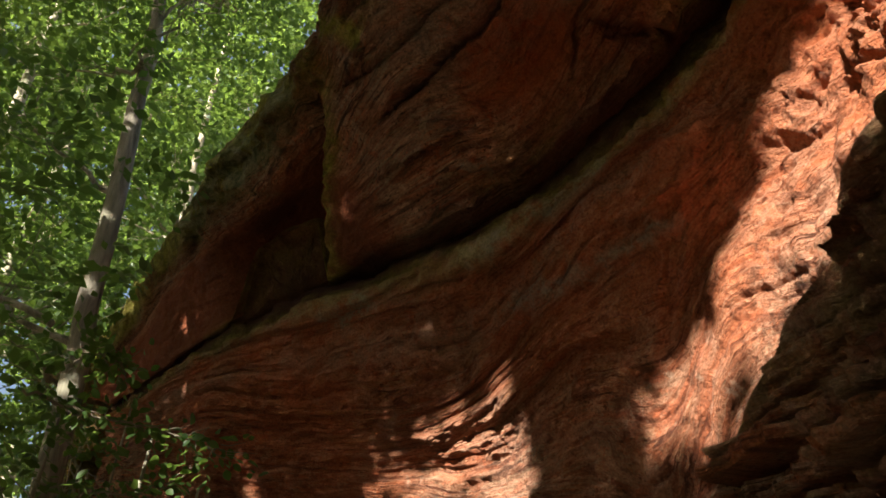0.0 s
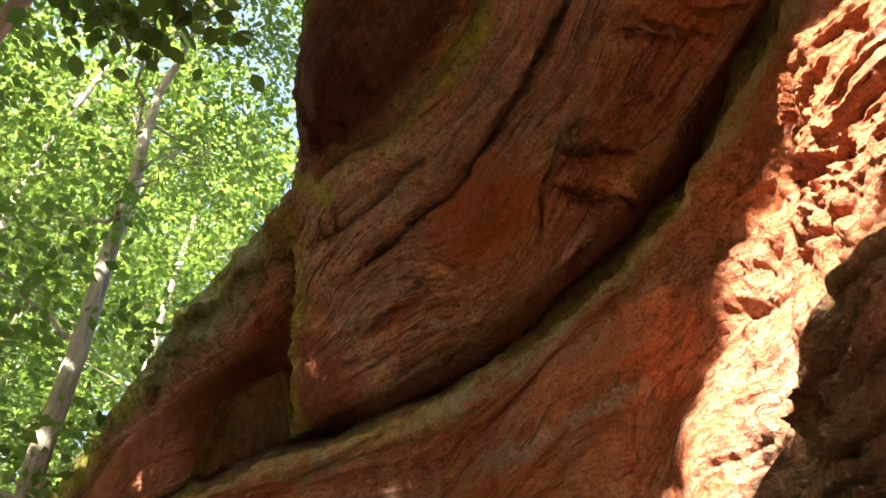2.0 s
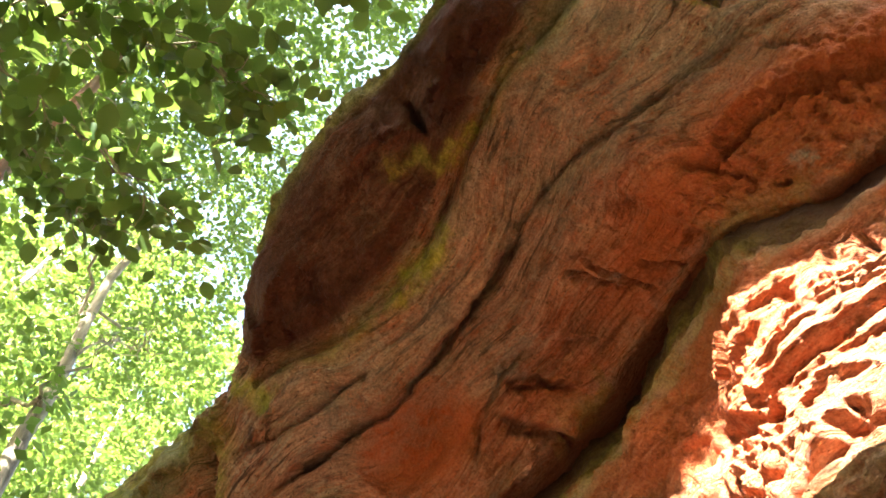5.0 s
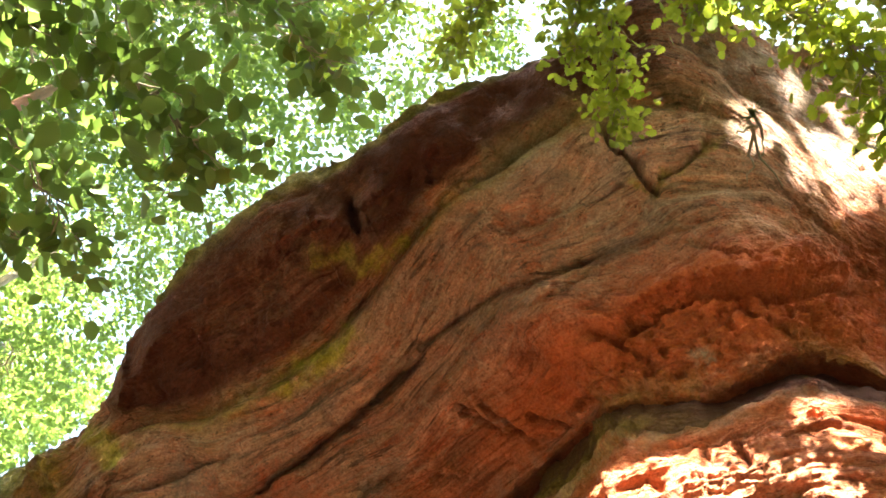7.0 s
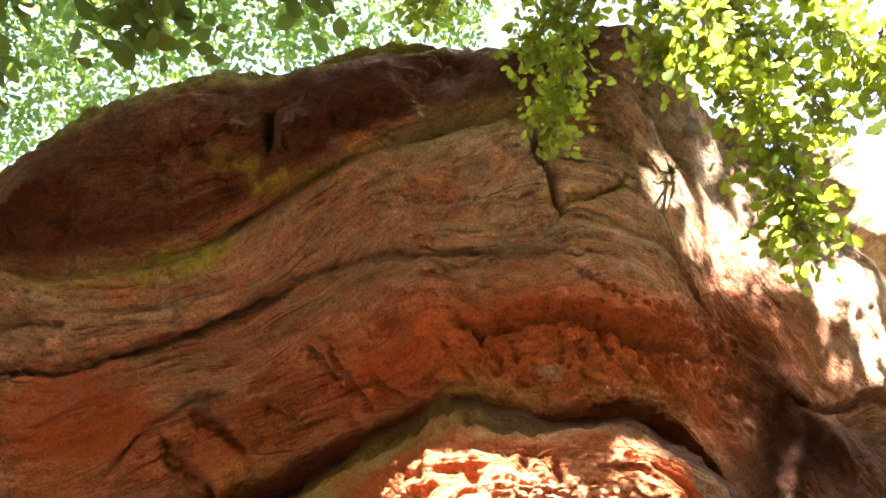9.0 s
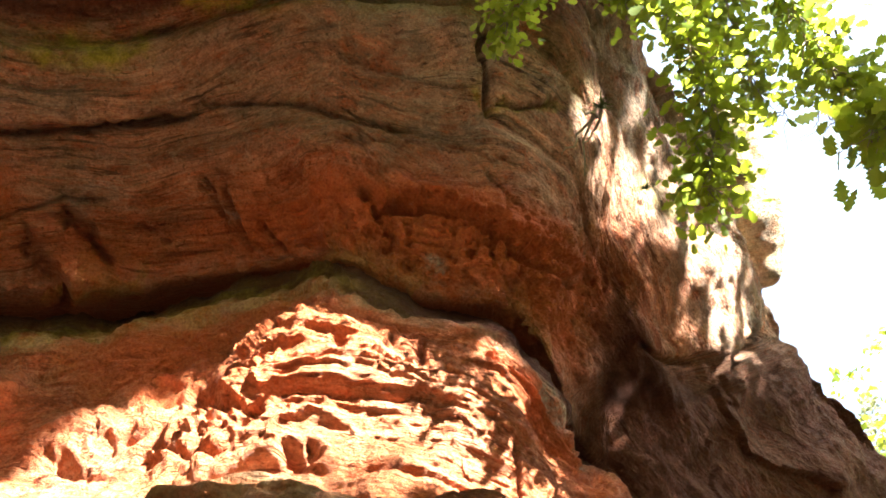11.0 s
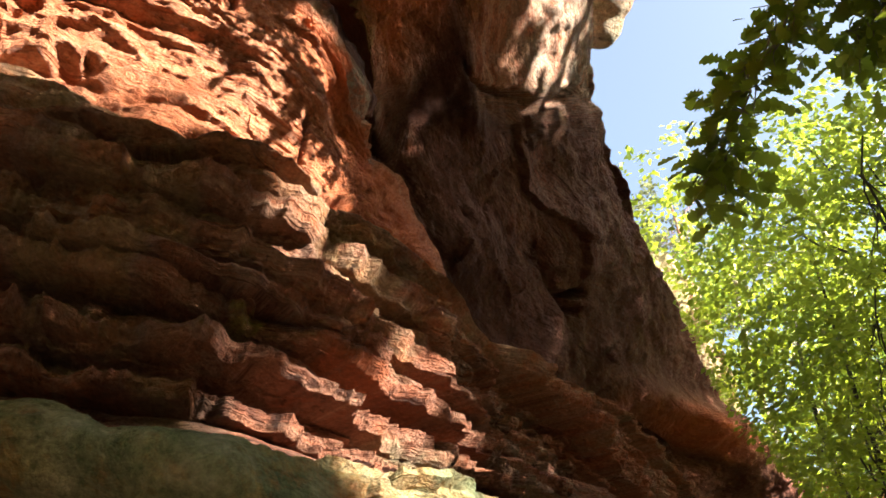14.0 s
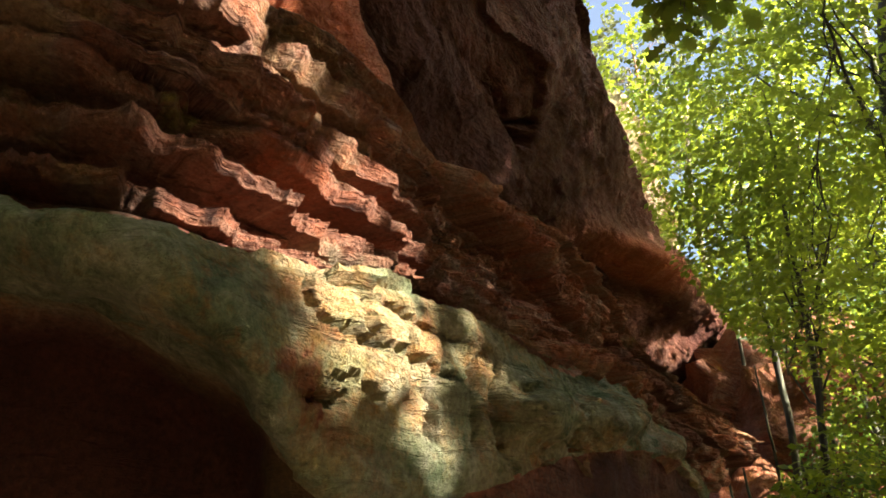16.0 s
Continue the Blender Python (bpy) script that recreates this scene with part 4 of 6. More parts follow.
def roof_masks(p, b, ab, v, push):
    blot = fbm(p * 0.8, 4, 80)
    band = np.exp(-(((ab[:, 0] - 7) / 13) ** 2 + ((ab[:, 1] - 9.2) / 4.6) ** 2))
    hollow = np.exp(-(((ab[:, 0] + 27.5) / 4.6) ** 2 + ((ab[:, 1] - 6.6) / 3.0) ** 2) ** 2)
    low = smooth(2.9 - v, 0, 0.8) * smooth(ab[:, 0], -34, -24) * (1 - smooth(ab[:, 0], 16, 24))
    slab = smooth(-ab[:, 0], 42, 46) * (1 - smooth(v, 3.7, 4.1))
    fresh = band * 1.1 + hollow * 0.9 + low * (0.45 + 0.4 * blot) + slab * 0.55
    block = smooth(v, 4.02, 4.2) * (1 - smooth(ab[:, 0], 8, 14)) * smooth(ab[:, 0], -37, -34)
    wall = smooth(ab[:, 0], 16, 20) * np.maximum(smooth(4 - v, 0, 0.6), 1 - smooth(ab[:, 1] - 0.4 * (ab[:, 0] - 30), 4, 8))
    seam = np.exp(-((v - 3.97) / 0.09) ** 2) * (ab[:, 0] > -37) * (1 - smooth(ab[:, 0], 6, 10))
    rimmoss = smooth(v, 4.75, 5.0) * (1 - smooth(ab[:, 0], 4, 12))
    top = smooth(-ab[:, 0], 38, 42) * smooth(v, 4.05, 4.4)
    dc, sc, ac = line_distance(ab, CORNER)
    spine = np.exp(-((dc - 0.7) / 0.7) ** 2) * (sc > 0) * 2.2
    lipline = np.exp(-((v - 1.5) / 0.45) ** 2) * (ab[:, 0] < 16)
    moss = marked("roof moss", ab, 0.5) + seam * 0.5 * smooth(blot, -0.1, 0.3) + rimmoss * 0.8 + top * 0.7 + lipline * 0.35 * (blot > -0.1) + spine * 0.3
    outer = smooth(v, 4.1, 4.4) * smooth(ab[:, 0], 10, 14) * smooth(ab[:, 1] - 0.4 * (ab[:, 0] - 30), 5, 9)
    grey = smooth(v, 2.7, 3.1) * (1 - smooth(v, 3.95, 4.05)) * smooth(ab[:, 0], -40, -30) * (1 - smooth(ab[:, 0], 15, 18))
    lip_ = np.exp(-(((ab[:, 0] - 48.5) / 4.5) ** 2 + ((ab[:, 1] + 11.3) / 1.7) ** 2))
    wall = wall * (1 - 0.9 * lip_)
    fresh = fresh + 1.1 * lip_
    # shade put into the colour: inner wall, slab, top, crevice; block is brown
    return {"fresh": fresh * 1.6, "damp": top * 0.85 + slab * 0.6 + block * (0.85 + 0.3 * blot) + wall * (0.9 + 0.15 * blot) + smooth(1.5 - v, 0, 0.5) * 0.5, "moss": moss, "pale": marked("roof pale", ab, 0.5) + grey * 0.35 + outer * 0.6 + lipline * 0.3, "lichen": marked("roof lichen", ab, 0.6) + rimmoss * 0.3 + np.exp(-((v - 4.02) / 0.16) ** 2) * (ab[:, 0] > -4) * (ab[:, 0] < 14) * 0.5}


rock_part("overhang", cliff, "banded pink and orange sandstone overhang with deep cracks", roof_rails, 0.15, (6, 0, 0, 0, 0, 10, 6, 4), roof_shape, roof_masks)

# undercut wall below the crevice
top, belly, foot = (np.asarray(r, float) for r in (WALL_TOP, WALL_BELLY, WALL_FOOT))
foot[7:14, 2] -= 0.5
top[2:7, 1] -= 1.0
belly[7:14, 2] -= 0.15
wall_rails = [to_world(top + np.array((0, 0.5, 1.2))), to_world(top), to_world(between(top, belly, 0.45, np.array((0.0,) * 6 + (0.1,) * 7 + (0.0,) * 2))), to_world(belly), to_world(foot)]
wall_base = wall_rails[-1].copy()
wall_base[:, 2] = -0.3
wall_rails.append((wall_rails[-1] + wall_base) / 2 + np.array((0.1, 0.1, 0)))
wall_rails.append(wall_base)


def wall_shape(p, b, ab, v):
    u = b[:, 0]
    w = b[:, 1] + fbm(p * 0.5, 3, 103) * 0.10 + fbm(p * 2.4, 3, 108) * 0.02
    crag = np.maximum(np.exp(-(((ab[:, 0] + 8) / 9) ** 2 + ((ab[:, 1] + 7) / 7) ** 2)), 0.35 * np.exp(-(((ab[:, 0] + 50) / 7) ** 2 + ((ab[:, 1] + 17) / 5) ** 2)))
    dome = np.exp(-(((ab[:, 0] - 9) / 9) ** 2 + ((ab[:, 1] + 3) / 7) ** 2))
    fade = 1 - smooth(u, u.max() - 1.1, u.max() - 0.3)
    out = fade * ((1 - 0.7 * dome) * strata(w, u, 0.24, 0.075, 111, 0.3, 4.0, 0.2) + (1 - 0.4 * dome) * strata(w, u, 0.08, 0.028, 112, 0.3, 7.0, 0.25) + strata(w, u, 0.035, 0.016, 113, 0.3, 8.0, 0.4)) + fbm(p * 1.2, 5, 131, 0.55) * 0.07
    out += 0.04 * facets(p, 0.35, 134) * (1 - 0.5 * dome) + 0.010 * facets(p, 0.12, 135) + fbm(p * 10, 3, 136, 0.6) * 0.006
    # craggy crest with holes worn right through the beds
    f1, f2 = cells(p * (2.4, 2.4, 4.4) + 0.35 * np.stack([fbm(p * 4, 3, k) for k in (141, 142, 143)], 1), 140)
    out += fade * crag * (0.06 * (smooth(f2 - f1, 0.05, 0.35) - 0.5) - 0.11 * smooth(0.42 - f1, 0, 0.12) * smooth(fbm(p * 1.7, 2, 145), -0.15, 0.15))
    g1, g2 = cells(p * (7, 7, 11), 150)
    out -= crag * 0.02 * smooth(0.36 - g1, 0, 0.2)
    return out + marked("wall", ab), w


def wall_masks(p, b, ab, v, push):
    blot = fbm(p * 0.9, 4, 180)
    near = np.exp(-((v - 1.15) / 0.3) ** 2)
    stripe = np.exp(-((v - 2.3) / 0.3) ** 2) * smooth(-ab[:, 0], 14, 22)
    # the crevice's shade is put into the colour behind the wall's top
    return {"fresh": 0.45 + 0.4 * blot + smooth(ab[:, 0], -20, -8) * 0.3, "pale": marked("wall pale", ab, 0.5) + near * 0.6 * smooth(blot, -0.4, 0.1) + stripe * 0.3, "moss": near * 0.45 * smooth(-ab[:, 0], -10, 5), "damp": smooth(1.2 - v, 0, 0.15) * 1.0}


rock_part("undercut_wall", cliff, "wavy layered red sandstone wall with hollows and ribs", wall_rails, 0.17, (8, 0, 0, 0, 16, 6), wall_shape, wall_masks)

# thin-bedded shelf and mossy ledge close by
stop_, smid, ltop, lip = (np.asarray(r, float) for r in (SHELF_TOP, SHELF_MID, LEDGE_TOP, LEDGE_LIP))
shelf_rails = [to_world(stop_ + np.array((0, -4.0, 1.6))), to_world(stop_ + np.array((0, -0.2, 0.35))), to_world(stop_), to_world(smid), to_world(ltop + np.array((0, 0.8, 0.25))), to_world(ltop), to_world(lip)]
hollow_rail = shelf_rails[-1] + (shelf_rails[-1] - CENTRE) * np.array((0.35, 0.35, 0)) * np.array((1.0,) * 9 + (0.6, 0.1) + (0.05,) * 6)[:, None] + np.array((0, 0, -0.12))
shelf_rails.append(hollow_rail)
shelf_base = hollow_rail.copy()
shelf_base[:, 2] = -0.3
shelf_rails.append((hollow_rail + shelf_base) / 2)
shelf_rails.append(shelf_base)


def shelf_shape(p, b, ab, v):
    u = b[:, 0]
    w = -p[:, 2] + 0.05 * u + fbm(p * 0.8, 3, 203) * 0.06 + fbm(p * 3.0, 3, 204) * 0.012
    beds = smooth(v, 1.7, 2.2) * (1 - smooth(v, 3.6, 3.95))
    out = fbm(p * 2.0, 4, 220) * 0.03 + fbm(p * 16, 2, 225) * 0.003 - beds * 0.22
    mossy = smooth(v, 3.9, 4.2) * (1 - smooth(v, 6.3, 6.8))
    out += mossy * (0.022 * facets(p * (1, 1, 1.4), 0.3, 230) + 0.007 * facets(p, 0.09, 232) + 0.5 * strata(p[:, 2] + fbm(p * 1.5, 2, 233) * 0.03, u, 0.21, 0.03, 214, 0.2, 2.5, 0.1) + fbm(p * 7, 5, 231, 0.6) * 0.010)
    return out + (1 - beds) * marked("shelf", ab, 0.35), w


def shelf_masks(p, b, ab, v, push):
    blot = fbm(p * 1.6, 4, 280)
    mossy = smooth(v, 4.45, 4.8) * (1 - smooth(v, 6.35, 6.7)) * smooth(ab[:, 0], -12, -4)
    mossy = mossy * (1 - np.clip(marked("shelf bare", ab, 0.8), 0, 1))
    # shade put into the colour of the hollow under the ledge; patches elsewhere
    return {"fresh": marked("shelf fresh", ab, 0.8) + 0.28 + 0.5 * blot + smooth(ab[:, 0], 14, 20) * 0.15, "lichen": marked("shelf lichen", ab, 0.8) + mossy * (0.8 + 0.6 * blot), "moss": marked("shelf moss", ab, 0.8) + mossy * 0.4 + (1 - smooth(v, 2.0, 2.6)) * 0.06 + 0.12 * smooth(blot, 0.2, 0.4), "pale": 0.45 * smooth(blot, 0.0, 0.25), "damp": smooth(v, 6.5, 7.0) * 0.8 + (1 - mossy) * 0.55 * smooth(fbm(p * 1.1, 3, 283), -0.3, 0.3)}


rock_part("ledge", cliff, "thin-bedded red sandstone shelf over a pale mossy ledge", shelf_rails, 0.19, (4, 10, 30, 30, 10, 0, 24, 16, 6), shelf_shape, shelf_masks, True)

# the shelf's beds, each a plate of its own with a ragged brow
def level_beds(rails, top, bottom, seed):
    grid, b, across = loft(rails, 0.21, (4, 10, 60, 60, 10, 30, 4, 4, 4))
    n, flip = grid_normals(grid)
    rows = np.nonzero((across >= 1.95) & (across <= 4.03))[0]
    cols = grid.shape[1]
    u = b[0, :, 0]
    n = (n * flip)[rows].mean(0) * (1, 1, 0)
    for _ in range(40):
        n[1:-1] = (n[:-2] + n[1:-1] * 2 + n[2:]) / 4
    n /= np.linalg.norm(n, axis=1, keepdims=True)
    zs, xs, ys = (grid[rows][..., i][::-1] for i in (2, 0, 1))
    vs = across[rows][::-1]
    warp = 0.05 * value_noise(np.stack([u * 0.5, 0 * u, 0 * u], 1), seed) + 0.010 * value_noise(np.stack([u * 1.9, 0 * u, 0 * u], 1), seed + 1)
    dice = np.random.default_rng(seed)
    z, k = top, 0
    while z > bottom:
        thick = dice.choice((0.018, 0.024, 0.032, 0.045, 0.06, 0.085), p=(0.2, 0.2, 0.2, 0.17, 0.14, 0.09))
        level = z + warp
        x, y, v = np.empty(cols), np.empty(cols), np.empty(cols)
        for j in range(cols):
            zj = np.maximum.accumulate(zs[:, j])
            x[j], y[j], v[j] = np.interp(level[j], zj, xs[:, j]), np.interp(level[j], zj, ys[:, j]), np.interp(level[j], zj, vs)
        hide = smooth(zs[0] - level, 0.0, 0.06) * 0.3 + smooth(level - zs[-1], 0.0, 0.25) * 0.8
        line = np.stack([u, 0 * u + k * 3.7, 0 * u], 1)
        pos = u / dice.uniform(0.25, 0.7) + 0.5 * value_noise(line * (2.5, 1, 1), seed + 2)
        a = np.floor(pos)
        g = smooth(pos - a, 0.8, 1.0)
        jump = hash01(a, np.int64(k), np.int64(1), np.int64(seed)) * (1 - g) + hash01(a + 1, np.int64(k), np.int64(1), np.int64(seed)) * g
        group = np.stack([u * 0.8, 2.6 * level, 0 * u], 1)
        reach = dice.choice((-0.15, -0.06, 0.02, 0.09), p=(0.3, 0.2, 0.25, 0.25)) + 0.5 * thick + 0.08 * value_noise(group, seed + 8) + 0.08 * value_noise(line * (1.0, 1, 1), seed + 3) + 0.08 * (jump - 0.5) + 0.05 * ((pos - a) * (1 - g) - 0.5) + 0.034 * fbm(line * (4, 1, 1), 5, seed + 4, 0.62) - 0.045 * np.abs(value_noise(line * (7, 1, 1), seed + 7)) - 0.03 * np.abs(value_noise(line * (19, 1, 1), seed + 9))
        here = np.stack([x, y, level], 1)
        reach = reach - hide
        profile = ((-0.5, 0.0, 0.0), (-0.03, 0.03, 0.4), (0.0, -0.06, 0.8), (-0.06 * thick, -0.45, 0.9), (-0.3 * thick, -0.8, 0.8), (-0.5 * thick, -1.0, 0.4), (-0.5, -0.97, 0.0))
        ring = []
        for r, (back, down, rough) in enumerate(profile):
            grit = fbm(np.stack([u * 9, 0 * u + k * 2.3 + r * 0.5, 0 * u], 1), 4, seed + 5, 0.6)
            sag = value_noise(np.stack([u * 4, 0 * u + k * 1.9 + r * 0.3, 0 * u], 1), seed + 6)
            ring.append(here + n * (reach + back + rough * (0.010 + 0.2 * thick) * grit)[:, None] + np.array((0, 0, 1.0)) * (down * thick + 0.22 * thick * sag)[:, None])
        seen = np.nonzero(hide < 0.25)[0]
        z -= thick * 0.97
        k += 1
        if len(seen) < 8:
            continue
        span = slice(seen[0], seen[-1] + 1)
        p = np.concatenate([r[span] for r in ring])
        us, vs_, rs = (np.tile(q[span], len(profile)) for q in (u, v, reach))
        faces = grid_faces(len(profile), span.stop - span.start)
        me = raw_mesh("bed", p, faces[:, ::-1], ROCK, False)
        bb = np.stack([us, -p[:, 2] + 0.03 * rs, 0 * p[:, 0]], 1)
        put_attribute(me, "bed", bb)
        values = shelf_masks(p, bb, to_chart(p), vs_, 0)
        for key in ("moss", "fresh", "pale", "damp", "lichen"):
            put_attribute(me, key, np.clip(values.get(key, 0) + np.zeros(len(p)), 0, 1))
        part("bed", me, cliff)


level_beds(shelf_rails, 5.2, 1.75, 601)

# plateau and flanks that close the rock above and behind
def skirt(name, label, line, drop):
    """A rough flank from a line of places down to the ground."""
    rows = [np.asarray(line, float) * (1, 1, 1 - t) + np.array((0, 0, -0.3 * t)) + np.array(drop) * t for t in np.linspace(0, 1, 6)]
    return rock_part(name, cliff, label, rows, 1.5, (4,) * 5, plain_shape, plain_masks)


def plain_shape(p, b, ab, v):
    w = p[:, 2] + fbm(p * 0.5, 3, 260) * 0.3
    return strata(w, b[:, 0], 0.7, 0.3, 261) + fbm(p * 0.7, 4, 262) * 0.25, w


def plain_masks(p, b, ab, v, push):
    return {"moss": 0.3 + 0.5 * fbm(p * 0.5, 3, 263), "damp": 0.4 + 0 * v}


crest = roof_rails[-1]
far_edge = np.stack([inward(crest, d, 0.15 * d) for d in (0.0, 4.0, 9.0)])
far_edge[2][:, 2] = -0.3
rock_part("cliff_top", cliff, "mossy top of the sandstone ridge", list(far_edge), 1.5, (12, 12), plain_shape, lambda p, b, ab, v, push: {"moss": 0.7 + 0.4 * fbm(p, 3, 264), "damp": 0.3 + 0 * v})
skirt("flank", "rough end of the sandstone ridge", [r[0] for r in roof_rails[4:]], (0.6, 0.6, 0))

# ground, unseen; its colour is paled to bounce sunlight to the roof
gx, gy = np.meshgrid(np.concatenate([-np.geomspace(400, 12, 14), np.linspace(-10, 10, 41), np.geomspace(12, 400, 14)]), np.concatenate([-np.geomspace(400, 12, 14), np.linspace(-10, 10, 41), np.geomspace(12, 400, 14)]))
gp = np.stack([gx.ravel(), gy.ravel(), np.zeros(gx.size)], 1)
gp[:, 2] = fbm(gp * (0.35, 0.35, 0), 3, 300) * 0.08 + np.maximum(0, gp[:, 0] * 0.25 + gp[:, 1] * 0.3 - 6) * 0.0 - 0.02
ground = tagged(new("ground", raw_mesh("ground", gp, grid_faces(*gx.shape), LITTER)), "unseen forest floor of leaf litter, paled to bounce light up", "ground", kind="structure")

# weathered knob beside the outer face, and the far rock tower
def boulder(name, label, centre, radii, seed, masks, axis=(0, 0, 1)):
    bm = bmesh.new()
    bmesh.ops.create_icosphere(bm, subdivisions=5, radius=1.0)
    co = np.array([v.co[:] for v in bm.verts])
    faces = np.array([[v.index for v in f.verts] for f in bm.faces])
    bm.free()
    p = co * radii
    n = co / np.linalg.norm(co, axis=1, keepdims=True)
    w = p[:, 2] + fbm(p * 1.2, 3, seed) * 0.15
    f1, f2 = cells(p * 1.6, seed + 3)
    push = fbm(p * 1.6, 5, seed + 1, 0.5) * 0.16 + value_noise(np.stack([p[:, 0] * 0.6, w * 7, p[:, 1] * 0.6], 1), seed + 2) * 0.06 + 0.07 * smooth(f2 - f1, 0, 0.4)
    p = p + n * (push * min(radii) * 1.3)[:, None]
    turn = np.array(Vector((0, 0, 1)).rotation_difference(Vector(axis)).to_matrix())
    p = p @ turn.T + np.asarray(centre)
    me = raw_mesh(name, p, faces, ROCK)
    put_attribute(me, "bed", np.stack([p[:, 0], w, p[:, 1]], 1))
    for key in ("moss", "fresh", "pale", "damp", "lichen"):
        put_attribute(me, key, np.clip(masks.get(key, 0) + 0.25 * fbm(p, 3, seed + 9) * (key in masks), 0, 1) + np.zeros(len(p)))
    return part(name, me, cliff, label)


boulder("knob", "rounded mossy sandstone knob at the cliff edge", (4.60, -1.03, 8.85), (0.32, 0.32, 0.9), 400, {"pale": 0.9, "moss": 0.3, "lichen": 0.3}, (1.0, 0.21, -0.86))
boulder("tower", "distant pale rock tower overgrown with plants", (17.2, -3.4, 8.0), (1.6, 1.2, 6.5), 410, {"pale": 0.7, "moss": 0.4})
boulder("crag", "dark red rock behind the far trees", (13.4, -5.2, 2.4), (2.6, 2.2, 4.2), 430, {"fresh": 0.4, "damp": 0.5})
boulder("outcrop", "low red rock outcrop under the trees", (11.5, -3.6, 1.6), (1.7, 1.3, 2.0), 420, {"fresh": 0.5})

# ---- leaves, twigs, trees ----
rng = np.random.default_rng(7)


def tube(points, radii, sides=7):
    """A tapered limb through points."""
    points, radii = np.asarray(points, float), np.asarray(radii, float)
    t = np.gradient(points, axis=0)
    t /= np.linalg.norm(t, axis=1, keepdims=True) + 1e-9
    ref = np.where(np.abs(t[:, 2:3]) < 0.9, np.array([[0, 0, 1.0]]), np.array([[1.0, 0, 0]]))
    a = np.cross(t, ref)
    a /= np.linalg.norm(a, axis=1, keepdims=True)
    c = np.cross(t, a)
    ang = np.linspace(0, 2 * np.pi, sides, endpoint=False)
    ring = points[:, None] + radii[:, None, None] * (np.cos(ang)[None, :, None] * a[:, None] + np.sin(ang)[None, :, None] * c[:, None])
    i = np.arange(len(points) * sides).reshape(len(points), sides)
    j = np.roll(i, -1, 1)
    return ring.reshape(-1, 3), np.stack([i[:-1], j[:-1], j[1:], i[1:]], -1).reshape(-1, 4)


def joined(pieces):
    verts, faces, k = [], [], 0
    for v, f in pieces:
        verts.append(v)
        faces.append(f + k)
        k += len(v)
    return np.concatenate(verts), np.concatenate(faces)


def wander(a, b, n, amount, sag=0.0):
    """A crooked line of n points from a to b."""
    t = np.linspace(0, 1, n)[:, None]
    line = np.asarray(a, float) * (1 - t) + np.asarray(b, float) * t
    off = np.cumsum(rng.normal(0, 1, (n, 3)), 0)
    off -= t * off[-1]
    return line + off * amount / math.sqrt(n) - np.array((0, 0, sag)) * 4 * t * (1 - t)


# leaf outlines: along x from the stalk, folded a little at the midrib
SIMPLE = (np.array(((0, 0, 0), (0.5, 0.30, 0.06), (1, 0, -0.04), (0.5, -0.30, 0.06))), np.array(((0, 1, 2, 3),)))
half = ((0.0, 0.0), (0.16, 0.20), (0.38, 0.33), (0.62, 0.32), (0.84, 0.18), (1.0, 0.0))
BEECH_LEAF = (np.array([(x, 0, -0.05 * x * x) for x, y in half] + [(x, y, 0.25 * y - 0.05 * x * x) for x, y in half[1:-1]] + [(x, -y, 0.25 * y - 0.05 * x * x) for x, y in half[1:-1]]),
              np.array([(0, 1, 6, 6), (1, 2, 7, 6), (2, 3, 8, 7), (3, 4, 9, 8), (4, 5, 9, 9), (0, 10, 1, 1), (10, 11, 2, 1), (11, 12, 3, 2), (12, 13, 4, 3), (13, 5, 4, 4)]))
lobes = ((0.0, 0.02), (0.12, 0.10), (0.22, 0.24), (0.30, 0.14), (0.42, 0.34), (0.50, 0.19), (0.64, 0.38), (0.74, 0.22), (0.86, 0.27), (0.95, 0.13), (1.0, 0.0))
OAK_LEAF = (np.array([(x, 0, -0.06 * x * x) for x, y in lobes] + [(x, y, 0.2 * y - 0.06 * x * x) for x, y in lobes] + [(x, -y, 0.2 * y - 0.06 * x * x) for x, y in lobes]),
            np.array([(k, k + 1, k + 12, k + 11) for k in range(10)] + [(k + 22, k + 23, k + 1, k) for k in range(10)]))


def frames_from(forward, normal):
    f = forward / (np.linalg.norm(forward, axis=1, keepdims=True) + 1e-9)
    s = np.cross(normal, f)
    s /= np.linalg.norm(s, axis=1, keepdims=True) + 1e-9
    return np.stack([f, s, np.cross(f, s)], 2)


def scatter(template, places, turns, sizes):
    v, f = template
    verts = np.einsum("nij,kj->nki", turns, v) * sizes[:, None, None] + places[:, None]
    faces = f[None] + (np.arange(len(places)) * len(v))[:, None, None]
    return verts.reshape(-1, 3), faces.reshape(-1, f.shape[1])


